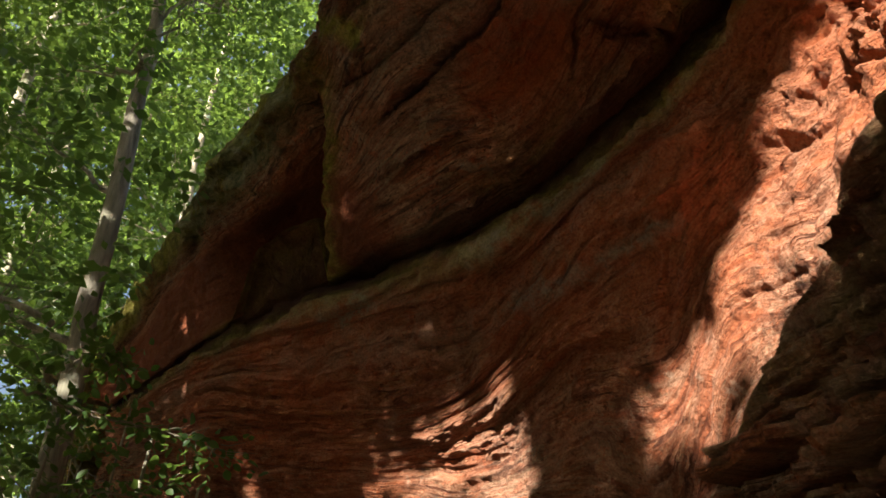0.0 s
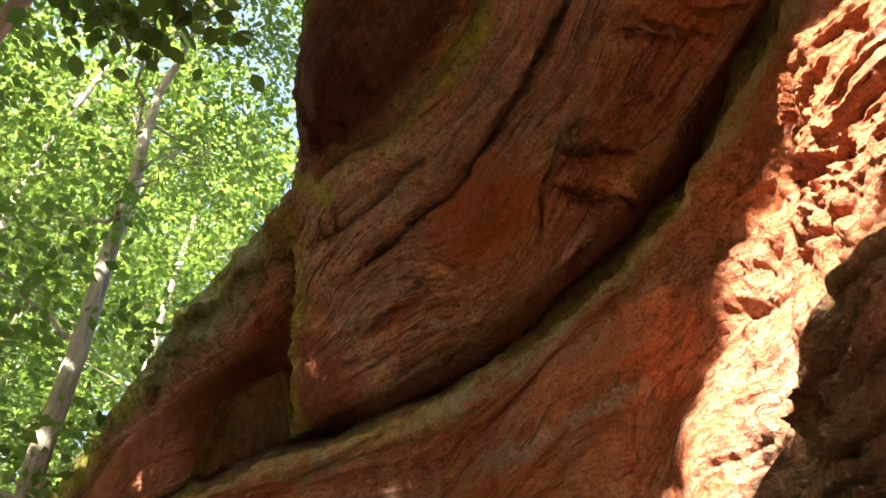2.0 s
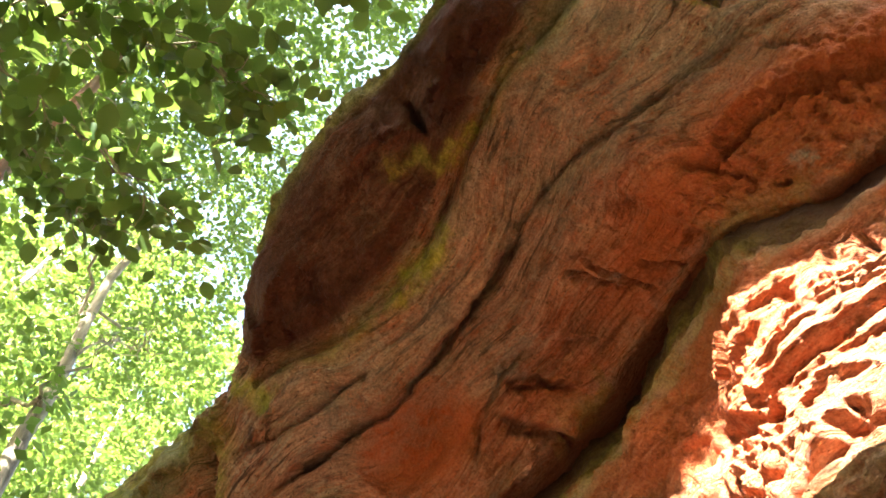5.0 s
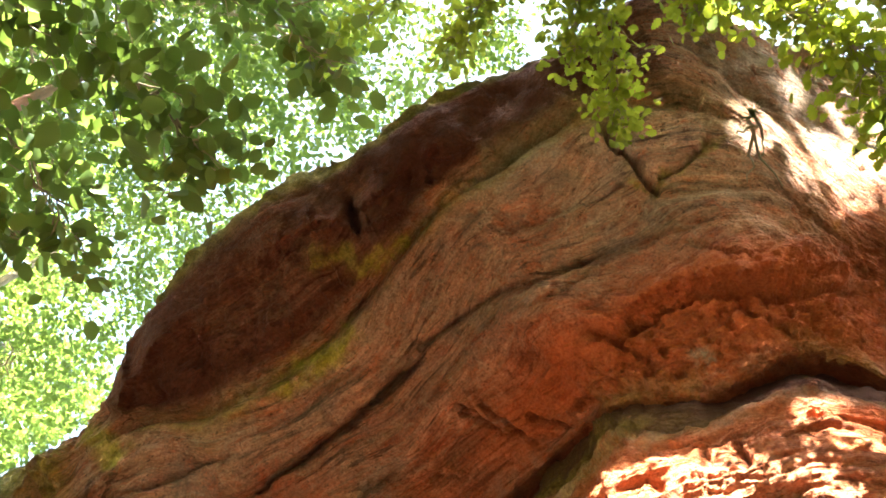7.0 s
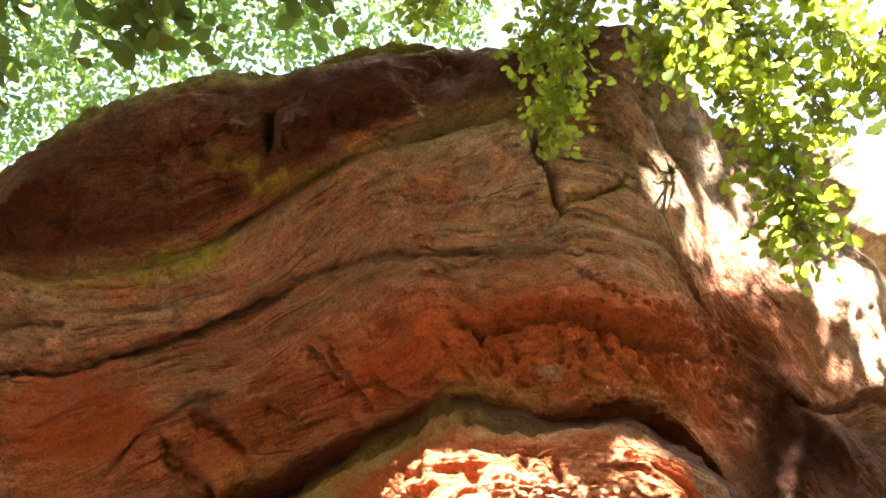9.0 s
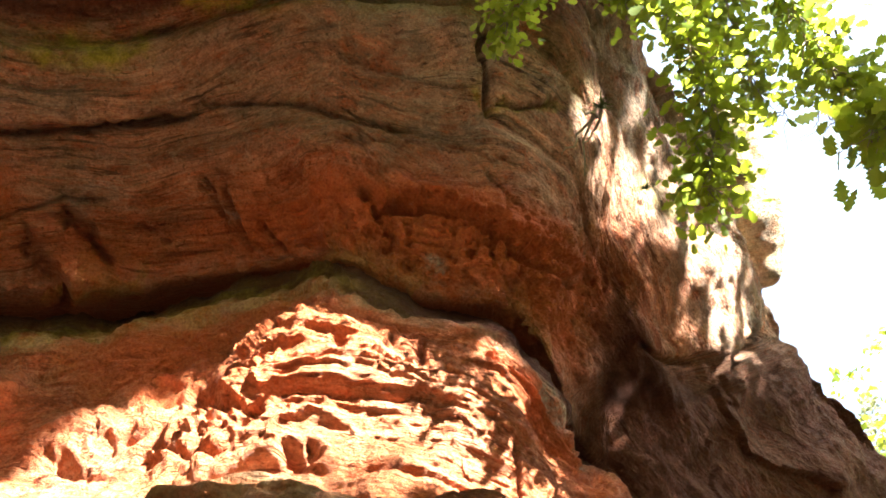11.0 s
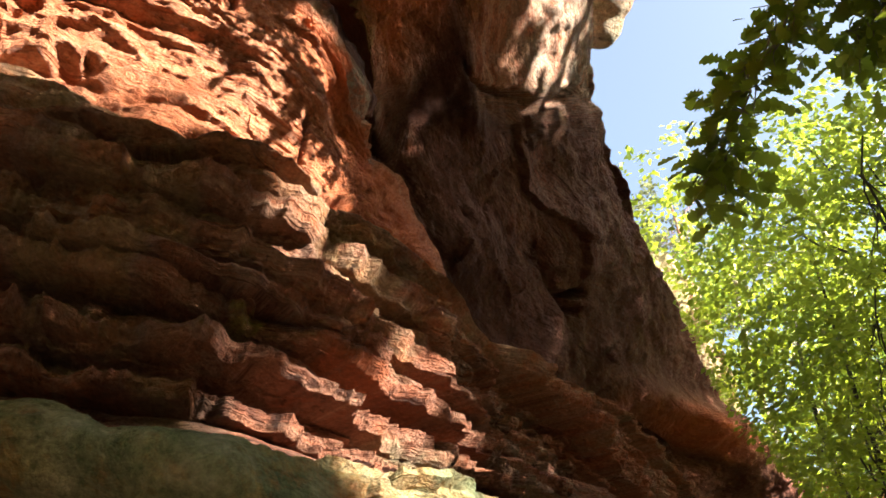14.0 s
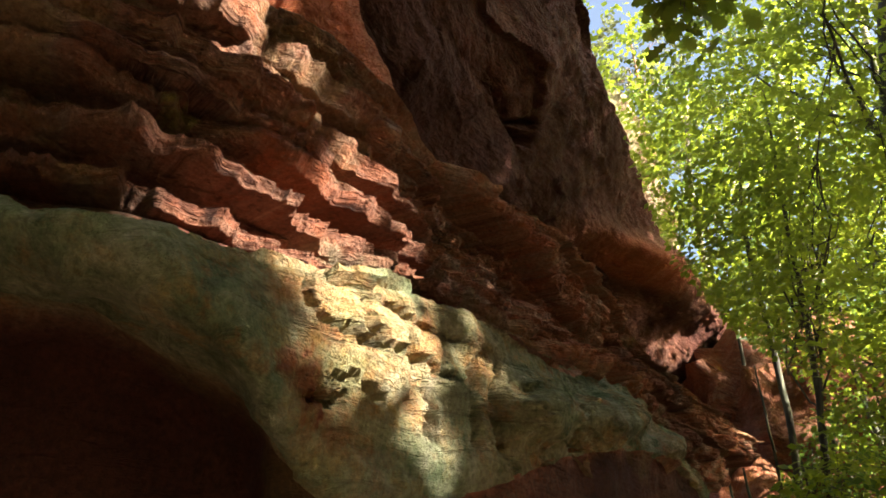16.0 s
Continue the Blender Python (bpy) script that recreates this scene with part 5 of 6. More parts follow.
def sprays(centres, outward, count, length, size, flat=0.35):
    """Flat sprays of leaves on twigs: for each centre, count leaves in two ranks along a twig that points outward."""
    n = len(centres)
    d = outward + rng.normal(0, 0.45, (n, 3)) * (1, 1, 0.5)
    d[:, 2] -= 0.15
    d /= np.linalg.norm(d, axis=1, keepdims=True)
    normal = np.array((0, 0, 1.0)) + rng.normal(0, flat, (n, 3))
    side = np.cross(normal, d)
    side /= np.linalg.norm(side, axis=1, keepdims=True)
    t = np.linspace(0.05, 1, count)[None, :, None] * length * rng.uniform(0.7, 1.2, (n, 1, 1))
    rank = np.where(np.arange(count) % 2 == 0, 1.0, -1.0)[None, :, None]
    fork = rng.choice((-1.0, 0.0, 1.0), (n, count, 1)) * 0.3
    place = centres[:, None] + d[:, None] * t + side[:, None] * (rank * 0.03 + fork * t) + np.array((0, 0, -1.0)) * t * t * 0.3 / length + rng.normal(0, 0.02, (n, count, 3))
    forward = d[:, None] * 0.6 + side[:, None] * rank * 0.9 + rng.normal(0, 0.35, (n, count, 3)) + np.array((0, 0, -0.25))
    up = normal[:, None] + rng.normal(0, 0.45, (n, count, 3))
    place, forward, up = place.reshape(-1, 3), forward.reshape(-1, 3), up.reshape(-1, 3)
    return place, frames_from(forward, up), size * rng.uniform(0.6, 1.25, len(place))


# made-up gaps: trees leave out leaves sunward of these places, to shape sun patches
GAP_BULGE = ((1.83, 3.26, 4.62), (1.9, 2.97, 4.69), (2.03, 2.8, 4.95), (1.89, 2.11, 4.23), (1.88, 1.95, 4.33), (1.93, 2.67, 4.35), (1.87, 1.98, 4.74), (1.95, 1.76, 4.77), (1.94, 1.58, 4.93), (2.0, 1.46, 4.74), (2.11, 1.32, 4.77), (2.26, 1.14, 4.82), (2.41, 0.99, 4.86), (2.01, 1.51, 4.6), (1.91, 2.23, 4.09), (1.89, 3.01, 4.42), (1.84, 3.34, 4.47), (1.89, 1.75, 4.55), (1.86, 2.09, 4.57))
GAP_WALL = ((2.06, 2.67, 4.98), (1.84, 2.36, 4.24), (1.95, 2.75, 4.74), (1.91, 3.05, 4.61), (1.86, 2.61, 4.19), (1.77, 2.62, 4.00), (1.76, 3.48, 4.40), (1.69, 3.19, 4.00), (1.76, 2.88, 4.01), (1.74, 2.85, 3.79), (1.55, 3.58, 3.95), (1.64, 3.41, 3.78), (1.56, 3.66, 3.76), (1.83, 2.05, 4.34), (1.87, 1.94, 4.44), (1.91, 1.84, 4.77), (1.92, 2.17, 4.12), (2.01, 1.66, 4.82))
GAP_WALL0 = ((0.06, 5.69, 3.76), (0.27, 5.53, 3.82), (0.49, 5.19, 3.85), (0.31, 5.60, 3.59), (-0.11, 6.00, 3.69), (0.46, 5.48, 3.63), (-0.46, 6.15, 3.68), (0.19, 5.80, 3.54), (-1.75, 6.96, 3.84), (0.56, 5.39, 3.44), (1.23, 4.30, 3.36), (1.34, 4.13, 3.46), (1.46, 3.87, 3.50), (1.43, 3.95, 3.70))
GAP_FACE = ((2.19, 0.01, 7.15), (2.57, 0.06, 6.96), (2.44, -0.36, 7.71), (3.04, -0.46, 8.0), (3.28, -0.41, 7.61), (3.02, 0.04, 6.93), (3.55, -0.56, 7.64), (3.38, -0.18, 7.07), (3.77, -0.37, 7.09), (4.01, -0.31, 6.89), (3.74, -0.21, 6.9), (4.01, -0.53, 7.15), (4.45, -0.62, 7.37), (4.32, -0.3, 6.82), (4.74, -0.25, 6.75), (2.66, -0.36, 7.62))
GAP_LEDGE = ((2.13, 0.79, 3.46), (2.11, 0.70, 3.31), (2.17, 0.63, 3.26), (2.22, 0.56, 3.21), (2.34, 0.51, 3.19), (2.51, 0.46, 3.17), (1.84, 0.62, 2.52), (1.86, 0.56, 2.51), (1.93, 0.50, 2.52), (2.29, 0.52, 2.68), (2.37, 0.45, 2.67), (2.19, 0.33, 2.50), (2.49, 0.31, 2.59), (2.12, 0.19, 2.37), (2.72, 0.17, 2.80), (3.93, 0.00, 3.18), (2.59, 0.32, 3.17), (2.23, 0.50, 2.75))
GAP_LEDGE_FACE = ((2.01, 0.29, 2.22), (2.05, 0.22, 2.19), (2.14, 0.18, 2.15), (2.25, 0.13, 2.13), (2.14, 0.24, 2.06), (2.01, 0.28, 2.11), (2.47, 0.02, 2.26), (2.7, -0.09, 2.36), (2.75, -0.14, 2.31), (2.34, 0.09, 2.0), (1.98, 0.31, 2.15))
GAP_TRUNK = ((-3.14, 6.21, 4.4), (-3.18, 6.19, 5.4), (-3.22, 6.17, 6.3), (-3.27, 6.14, 7.5))
# sun patches added on the unseen floor, to bounce light up
GAP_GROUND = ((0.6, -2.4, 0.0, 0.9), (-1.4, -0.6, 0.0, 0.9), (2.2, -3.0, 0.0, 0.9), (-2.6, 1.6, 0.0, 0.9), (0.0, -0.5, 0.0, 0.45), (-1.6, 2.6, 0.0, 0.7))
GAP_LEAVES = ((4.5, -1.2, 8.9, 0.8), (0.78, 0.29, 5.46, 0.45), (1.61, -0.45, 5.05, 0.45), (9.82, -3.06, 4.36, 0.40), (-1.85, 4.6, 3.4, 0.35), (-1.5, 4.7, 3.3, 0.25), (-0.95, 0.6, 4.1, 0.28), (-0.6, 0.8, 4.1, 0.2))
SUNWARD = np.array(SUN_DIR)

SUN_GAPS = GAP_GROUND + GAP_LEAVES + tuple((*q, r) for places, r in ((GAP_BULGE, 0.19), (GAP_WALL, 0.2), (GAP_WALL0, 0.18), (GAP_FACE, 0.13), (GAP_LEDGE, 0.14), (GAP_LEDGE_FACE, 0.055), (GAP_TRUNK, 0.12)) for q in places)


def open_to_sun(p):
    keep = np.ones(len(p), bool)
    for x, y, z, r in SUN_GAPS:
        d = p - np.array((x, y, z))
        s = d @ SUNWARD
        keep &= (s < 0.5) | (np.linalg.norm(d - s[:, None] * SUNWARD, axis=1) > r + 0.09)
    return keep


RIM_AB = np.asarray(ROOF_RIM)[:, :2]


def clear_of_rock(p, margin=0.1):
    """True for places that lie outside the overhang's rim, so that trees stand clear of the cliff."""
    ab = to_chart(p)
    order = np.argsort(RIM_AB[:14, 0])
    edge_b = np.interp(ab[:, 0], RIM_AB[:14, 0][order], RIM_AB[:14, 1][order], left=-99, right=99)
    left = (ab[:, 1] > edge_b + margin) | (ab[:, 0] < -72)
    down = np.argsort(-RIM_AB[12:, 1])
    edge_a = np.interp(-ab[:, 1], -RIM_AB[12:, 1][down], RIM_AB[12:, 0][down])
    right = ab[:, 0] > edge_a + margin
    return np.where(ab[:, 0] < 18, left, right)


def crown_centres(blobs, gaps=-0.35):
    """Spray centres scattered through blobs (centre, radii, count), thicker towards the outside, and the way out."""
    cs, outs = [], []
    for c, r, k in blobs:
        v = rng.normal(0, 1, (k, 3))
        v /= np.linalg.norm(v, axis=1, keepdims=True)
        rad = rng.uniform(0.25, 1.0, (k, 1)) ** 0.5
        holes = value_noise(np.asarray(c) + v * rad * r * 0.8, 500) > gaps
        cs.append((np.asarray(c) + v * rad * r)[holes])
        outs.append((v * (1, 1, 0.3))[holes])
    return np.concatenate(cs), np.concatenate(outs)


def build_tree(name, label, category, spine, radius, blobs, leaf_size, leaves, leaf_mat, bark, template=SIMPLE, spray=0.55, limbs=9, group="", behind=False):
    """A tree: crooked tapered trunk, limbs that reach into the crown, and a crown of leaf sprays."""
    spine = np.asarray(spine, float)
    tree = tagged(new(name), label, category, group)
    tree.location = spine[0]
    def own(part_name, pieces, mat):
        v, f = pieces
        ob = part(part_name, raw_mesh(part_name, v - spine[0], f, mat), tree)
        return ob
    at = np.linspace(0, len(spine) - 1, 26)
    line = spline(spine, at)
    line[1:-1] += rng.normal(0, radius * 0.12, (24, 3))
    taper = radius * (1.15 - 0.85 * np.linspace(0, 1, 26) ** 1.2)
    taper[0] *= 1.35
    if behind:
        # the trunk is cut short and thinned below a made-up sun gap
        shut = np.nonzero(~open_to_sun(line))[0]
        if len(shut) and shut[0] > 3:
            line = line[:shut[0]]
            taper = taper[:shut[0]] * np.linspace(1, 0.3, shut[0]) ** 0.5
    own("trunk", tube(line, taper, 12), bark)
    centres, outs = crown_centres(blobs, -2.0 if behind else -0.22)
    keep = (clear_of_rock(centres, 0.4) if not behind else np.ones(len(centres), bool)) & open_to_sun(centres)
    centres, outs = centres[keep], outs[keep]
    pieces = []
    if len(centres) and limbs:
        for k in rng.choice(len(centres), min(limbs, len(centres)), replace=False):
            i = int(np.clip(np.argmin(np.abs(line[:, 2] - centres[k][2] + rng.uniform(0.8, 2.2))), min(6, len(line) - 1), len(line) - 1))
            limb = wander(line[i], centres[k], 9, 0.28)
            if not open_to_sun(limb).all():
                continue
            own("limb", tube(limb, np.linspace(taper[i] * 0.36, 0.008, 9), 6), bark)
            near = np.argsort(np.linalg.norm(centres - limb[5], axis=1))[:7]
            for j in near:
                twig = wander(limb[rng.integers(3, 8)], centres[j], 6, 0.12)
                pieces.append(tube(twig, np.linspace(0.011, 0.003, 6), 4))
    if pieces:
        own("fine_branching", joined(pieces), bark)["kind"] = "stuff"
    if len(centres):
        place, turn, size = sprays(centres, outs, leaves, spray, leaf_size)
        facing = np.degrees(np.arctan2(place[:, 0] - CENTRE[0], place[:, 1] - CENTRE[1])) % 360
        keep = (clear_of_rock(place) if not behind else (facing > 138) & (facing < 284)) & open_to_sun(place)
        own("crown", scatter(template, place[keep], turn[keep], size[keep]), leaf_mat)
    return tree


def ray_place(az, el, flat):
    b = bearing(az, el)
    return CENTRE + b * flat / math.hypot(b[0], b[1])


def forest_tree(az, flat, height, crown_r, low, radius, sprays_n, leaf_size, label, leaf_mat=None, leaves=14, name="beech_tree", spray=0.6, bark=None, limbs=10, lean=(0, 0), behind=False):
    base = ray_place(az, 0, flat)
    base[2] = -0.1
    spine = [base + np.array((lean[0] * t, lean[1] * t, height * t)) + np.array((rng.normal(0, 0.12), rng.normal(0, 0.12), 0)) * (t > 0) for t in (0, 0.3, 0.55, 0.8, 1.0)]
    if not behind:
        leaf_size, sprays_n = leaf_size * 1.2, int(sprays_n * 1.7)
    blobs = []
    for k in range(5):
        t = low + (0.98 - low) * (k + 0.5) / 5
        r = crown_r * (0.75 + 0.4 * math.sin(math.pi * (k + 0.7) / 5.5))
        c = base + np.array((lean[0] * t + rng.normal(0, crown_r * 0.3), lean[1] * t + rng.normal(0, crown_r * 0.3), height * t))
        blobs.append((c, np.array((r, r, height * (1 - low) / 5)), sprays_n // 5))
    return build_tree(name, label, "tree", spine, radius, blobs, leaf_size, leaves, leaf_mat or BEECH, bark or BARK, spray=spray, limbs=limbs, group="forest trees", behind=behind)


# the slender tree beside the cliff
main_spine = ((-3.1, 6.24, -0.1), (-3.12, 6.22, 3.6), (-3.18, 6.19, 5.4), (-3.27, 6.14, 7.7), (-3.32, 6.11, 9.0), (-3.44, 6.05, 10.6), (-3.36, 6.09, 12.1), (-3.2, 6.2, 15.0))
build_tree("beech_tree", "slender leaning tree with pale patchy bark and light green leaves", "tree", main_spine, 0.105,
           (((-3.6, 6.4, 9.0), (2.2, 1.8, 1.6), 130), ((-3.9, 6.0, 11.0), (2.4, 2.0, 1.6), 170), ((-3.2, 5.4, 13.2), (2.6, 2.4, 1.8), 200), ((-3.4, 6.4, 15.2), (2.4, 2.2, 1.4), 150), ((-4.4, 7.0, 6.0), (1.4, 1.4, 1.2), 60)),
           0.085, 18, BEECH, BARK, limbs=14, group="forest trees")
forest_tree(-46.2, 4.3, 15, 2.0, 0.82, 0.085, 260, 0.10, "tall pine trunk with reddish bark among green leaves", name="pine_tree", bark=PINE_BARK)
forest_tree(-36, 11.5, 17, 3.2, 0.2, 0.13, 900, 0.12, "broad beech tree with dense light green crown")
forest_tree(-56, 8.0, 15, 2.8, 0.3, 0.12, 800, 0.11, "beech tree with layered bright green crown")
forest_tree(-22, 16, 20, 3.6, 0.2, 0.14, 1000, 0.14, "distant beech tree behind the slab")
forest_tree(-33, 20, 22, 4.2, 0.1, 0.16, 1000, 0.17, "distant beech tree with broad crown")
forest_tree(-47, 16, 22, 4.2, 0.1, 0.16, 1000, 0.16, "distant beech tree with tall crown")
forest_tree(-13, 24, 27, 4.5, 0.2, 0.16, 1000, 0.18, "far beech tree above the cliff top")
forest_tree(-27, 27, 27, 6.0, 0.05, 0.2, 900, 0.24, "far broad tree closing the woods")
forest_tree(-60, 22, 25, 6.0, 0.05, 0.2, 900, 0.22, "far broad tree closing the woods")
forest_tree(-40, 24, 34, 6.5, 0.3, 0.22, 800, 0.3, "far tall tree with dense dark crown")
forest_tree(-29, 31, 40, 7.0, 0.35, 0.25, 800, 0.34, "far tall tree with dense dark crown")
forest_tree(-17, 28, 34, 5.5, 0.4, 0.22, 700, 0.3, "far tall tree with dense dark crown")
forest_tree(-70, 6.0, 17, 3.0, 0.55, 0.13, 900, 0.10, "tall beech tree with a high spreading crown", lean=(1.2, 0.6))
forest_tree(-20, 36, 34, 8.0, 0.3, 0.25, 900, 0.3, "far broad tree on the hill")
# high crown that closes over the path
over_base = ray_place(-84, 0, 4.6)
over_base[2] = -0.1
over_blobs = [(CENTRE + bearing(az, el) * far, np.array((r, r, r * 0.8)), k) for az, el, far, r, k in ((-52, 58, 10, 1.9, 230), (-50, 67, 9.5, 1.8, 220), (-34, 62, 11, 1.7, 240), (-36, 74, 9, 1.6, 210), (-20, 80, 9.5, 1.3, 180), (-62, 72, 8, 1.6, 150), (-26, 53, 13, 1.6, 220), (-12, 83, 11, 1.3, 180), (95, 83, 11, 1.2, 130), (-22, 66, 13, 1.8, 230), (-42, 80, 12, 1.6, 170))]
build_tree("beech_tree", "beech tree with a high crown arching over the path", "tree", [over_base, over_base + (0.3, 0.3, 4), over_base + (0.9, 0.8, 8), over_base + (1.6, 1.6, 12)], 0.13, over_blobs, 0.10, 16, BEECH, BARK, limbs=14, group="forest trees")
# undergrowth below the slender tree
for k, (az, flat, low, high) in enumerate(((-33, 6.2, 2.0, 3.6), (-29, 5.6, 2.6, 3.9), (-38, 8, 2.0, 5.0), (-24, 8.5, 3.4, 5.2), (-23, 5.2, 2.9, 3.7), (-19, 6.0, 2.7, 3.6))):
    base = ray_place(az, 0, flat)
    base[2] = -0.1
    build_tree("sapling", "young beech sapling with flat sprays of leaves", "sapling", [base, base + (0.1, 0, high * 0.5), base + (0.15, 0.1, high)], 0.03,
               [(base + (0.2, 0, (low + high) / 2), np.array((1.0, 1.0, (high - low) / 2)), 45)], 0.09, 16, BEECH, BARK, limbs=6, group="saplings")

# woods beyond the far corner
forest_tree(112.5, 9.0, 7.6, 1.7, 0.18, 0.045, 900, 0.072, "thin dark sapling tree with airy bright leaves", name="young_tree", limbs=8, leaf_mat=OAK, bark=DARK_BARK)
forest_tree(110.5, 10.0, 7.8, 1.6, 0.15, 0.05, 700, 0.072, "thin dark sapling tree with airy bright leaves", name="young_tree", limbs=8, leaf_mat=OAK, bark=DARK_BARK)
forest_tree(122.5, 9.5, 8.6, 2.1, 0.3, 0.14, 1200, 0.075, "oak tree with forking dark limbs and yellow green leaves", name="oak_tree", limbs=14, leaf_mat=OAK, bark=DARK_BARK, lean=(-0.6, 0.5))
forest_tree(107, 17, 14, 3.0, 0.1, 0.12, 800, 0.14, "bright green tree behind the cliff corner", OAK)
forest_tree(114, 16, 15, 3.6, 0.1, 0.14, 900, 0.14, "bright green tree in the sunlit woods", OAK)
forest_tree(121, 15, 15, 3.6, 0.1, 0.14, 900, 0.14, "bright green tree in the sunlit woods", OAK)
forest_tree(110, 26, 17, 6.0, 0.0, 0.2, 900, 0.24, "far sunlit tree closing the woods")
forest_tree(122, 26, 19, 6.0, 0.0, 0.2, 900, 0.24, "far sunlit tree closing the woods")
for az, flat in ((107.5, 12.5), (111.5, 13.0), (115.5, 12.0)):
    forest_tree(az, flat, 6.5, 2.0, 0.12, 0.06, 420, 0.09, "bushy young beech in the shade of the woods", name="young_tree", limbs=5, bark=DARK_BARK)
forest_tree(103.5, 30, 28, 2.4, 0.7, 0.16, 320, 0.2, "far pine with a thin pale crown", PINE, name="pine_tree", bark=PINE_BARK)
for az, flat, low, high in ((104, 9.5, 1.5, 3.4), (107, 10.5, 2.0, 4.2), (112, 8.0, 1.2, 3.2), (117, 8.5, 1.4, 4.0), (105, 8.0, 1.6, 3.6), (108.5, 7.2, 1.0, 3.0), (114, 6.6, 0.6, 2.4), (102.5, 9.0, 2.2, 4.4), (110, 9.5, 2.0, 4.6), (118.5, 7.0, 0.8, 3.0)):
    base = ray_place(az, 0, flat)
    base[2] = -0.1
    build_tree("sapling", "young beech sapling with flat sprays of leaves", "sapling", [base, base + (0.1, 0, high * 0.5), base + (0.15, 0.1, high)], 0.03,
               [(base + (0, 0, (low + high) / 2), np.array((1.1, 1.1, (high - low) / 2)), 60)], 0.09, 16, BEECH, DARK_BARK, limbs=6, group="saplings")


# branches close overhead
def bough(name, label, lines, leaf_mat, template, size, singles, near_first):
    """A bough of twigs; each of its leaves is a piece of its own up to singles, the rest are joined."""
    thing = tagged(new(name), label, "branch")
    root = np.asarray(lines[0][0][0], float)
    thing.location = root
    pieces, centres, outs = [], [], []
    for pts, thick, every in lines:
        pts = np.asarray(pts, float)
        line = spline(pts, np.linspace(0, len(pts) - 1, 5 * len(pts)))
        line[1:] += rng.normal(0, 0.012, (len(line) - 1, 3))
        pieces.append(tube(line, np.linspace(thick, 0.0025, len(line)), 6))
        for q in range(2, len(line)):
            for _ in range(every):
                d = line[q] - line[q - 1]
                d = d / np.linalg.norm(d) + rng.normal(0, 0.8, 3)
                d /= np.linalg.norm(d)
                twig = wander(line[q], line[q] + d * rng.uniform(0.08, 0.2), 4, 0.02)
                pieces.append(tube(twig, np.linspace(0.004, 0.0015, 4), 4))
                centres.append(line[q])
                outs.append(d)
    v, f = joined(pieces)
    part("wood", raw_mesh("wood", v - root, f, TWIG), thing)
    place, turn, sizes = sprays(np.array(centres), np.array(outs), 6, 0.2, size, 0.35)
    order = np.argsort(np.linalg.norm(place - CENTRE, axis=1))
    lone, rest = order[:singles], order[singles:]
    tv, tf = template
    leaf = raw_mesh("leaf", tv, tf, leaf_mat)
    for i in lone:
        ob = part("leaf", leaf, thing)
        m = Matrix(turn[i].tolist()).to_4x4()
        ob.matrix_basis = Matrix.Translation(place[i] - root) @ m @ Matrix.Scale(float(sizes[i]), 4)
    if len(rest):
        v, f = scatter(template, place[rest] - root, turn[rest], sizes[rest])
        ob = part("leaves", raw_mesh("leaves", v, f, leaf_mat), thing)
        ob["kind"] = "stuff"
    return thing


bough("beech_bough", "low beech bough with large translucent green leaves", (
    (((-2.42, 0.4, 4.9), (-1.62, 0.5, 4.3), (-1.12, 0.52, 3.95), (-0.83, 0.56, 3.9), (-0.60, 0.63, 4.0), (-0.38, 0.76, 3.98)), 0.012, 3),
    (((-1.62, 0.5, 4.3), (-1.32, 0.8, 4.2), (-0.97, 1.0, 4.1), (-0.72, 1.25, 4.1)), 0.008, 2),
    (((-2.02, 0.45, 4.6), (-1.72, 0.9, 4.6), (-1.32, 1.3, 4.5), (-1.02, 1.5, 4.4)), 0.009, 3),
    (((-1.62, 0.5, 4.4), (-1.12, 0.3, 4.5), (-0.62, 0.3, 4.6), (-0.22, 0.45, 4.6)), 0.009, 3)), BEECH, BEECH_LEAF, 0.075, 290, True)
bough("beech_bough", "low beech branch with flat sunlit sprays beside the trunk", (
    (((-2.44, 4.27, 3.59), (-2.13, 4.46, 3.52), (-1.74, 4.63, 3.50), (-1.35, 4.79, 3.42)), 0.010, 2),
    (((-2.34, 4.50, 3.14), (-1.95, 4.69, 3.11), (-1.62, 4.78, 3.22)), 0.007, 2),
    (((-2.26, 4.30, 3.72), (-2.10, 4.31, 3.86), (-1.93, 4.42, 3.79)), 0.006, 2)), BEECH, BEECH_LEAF, 0.07, 150, True)
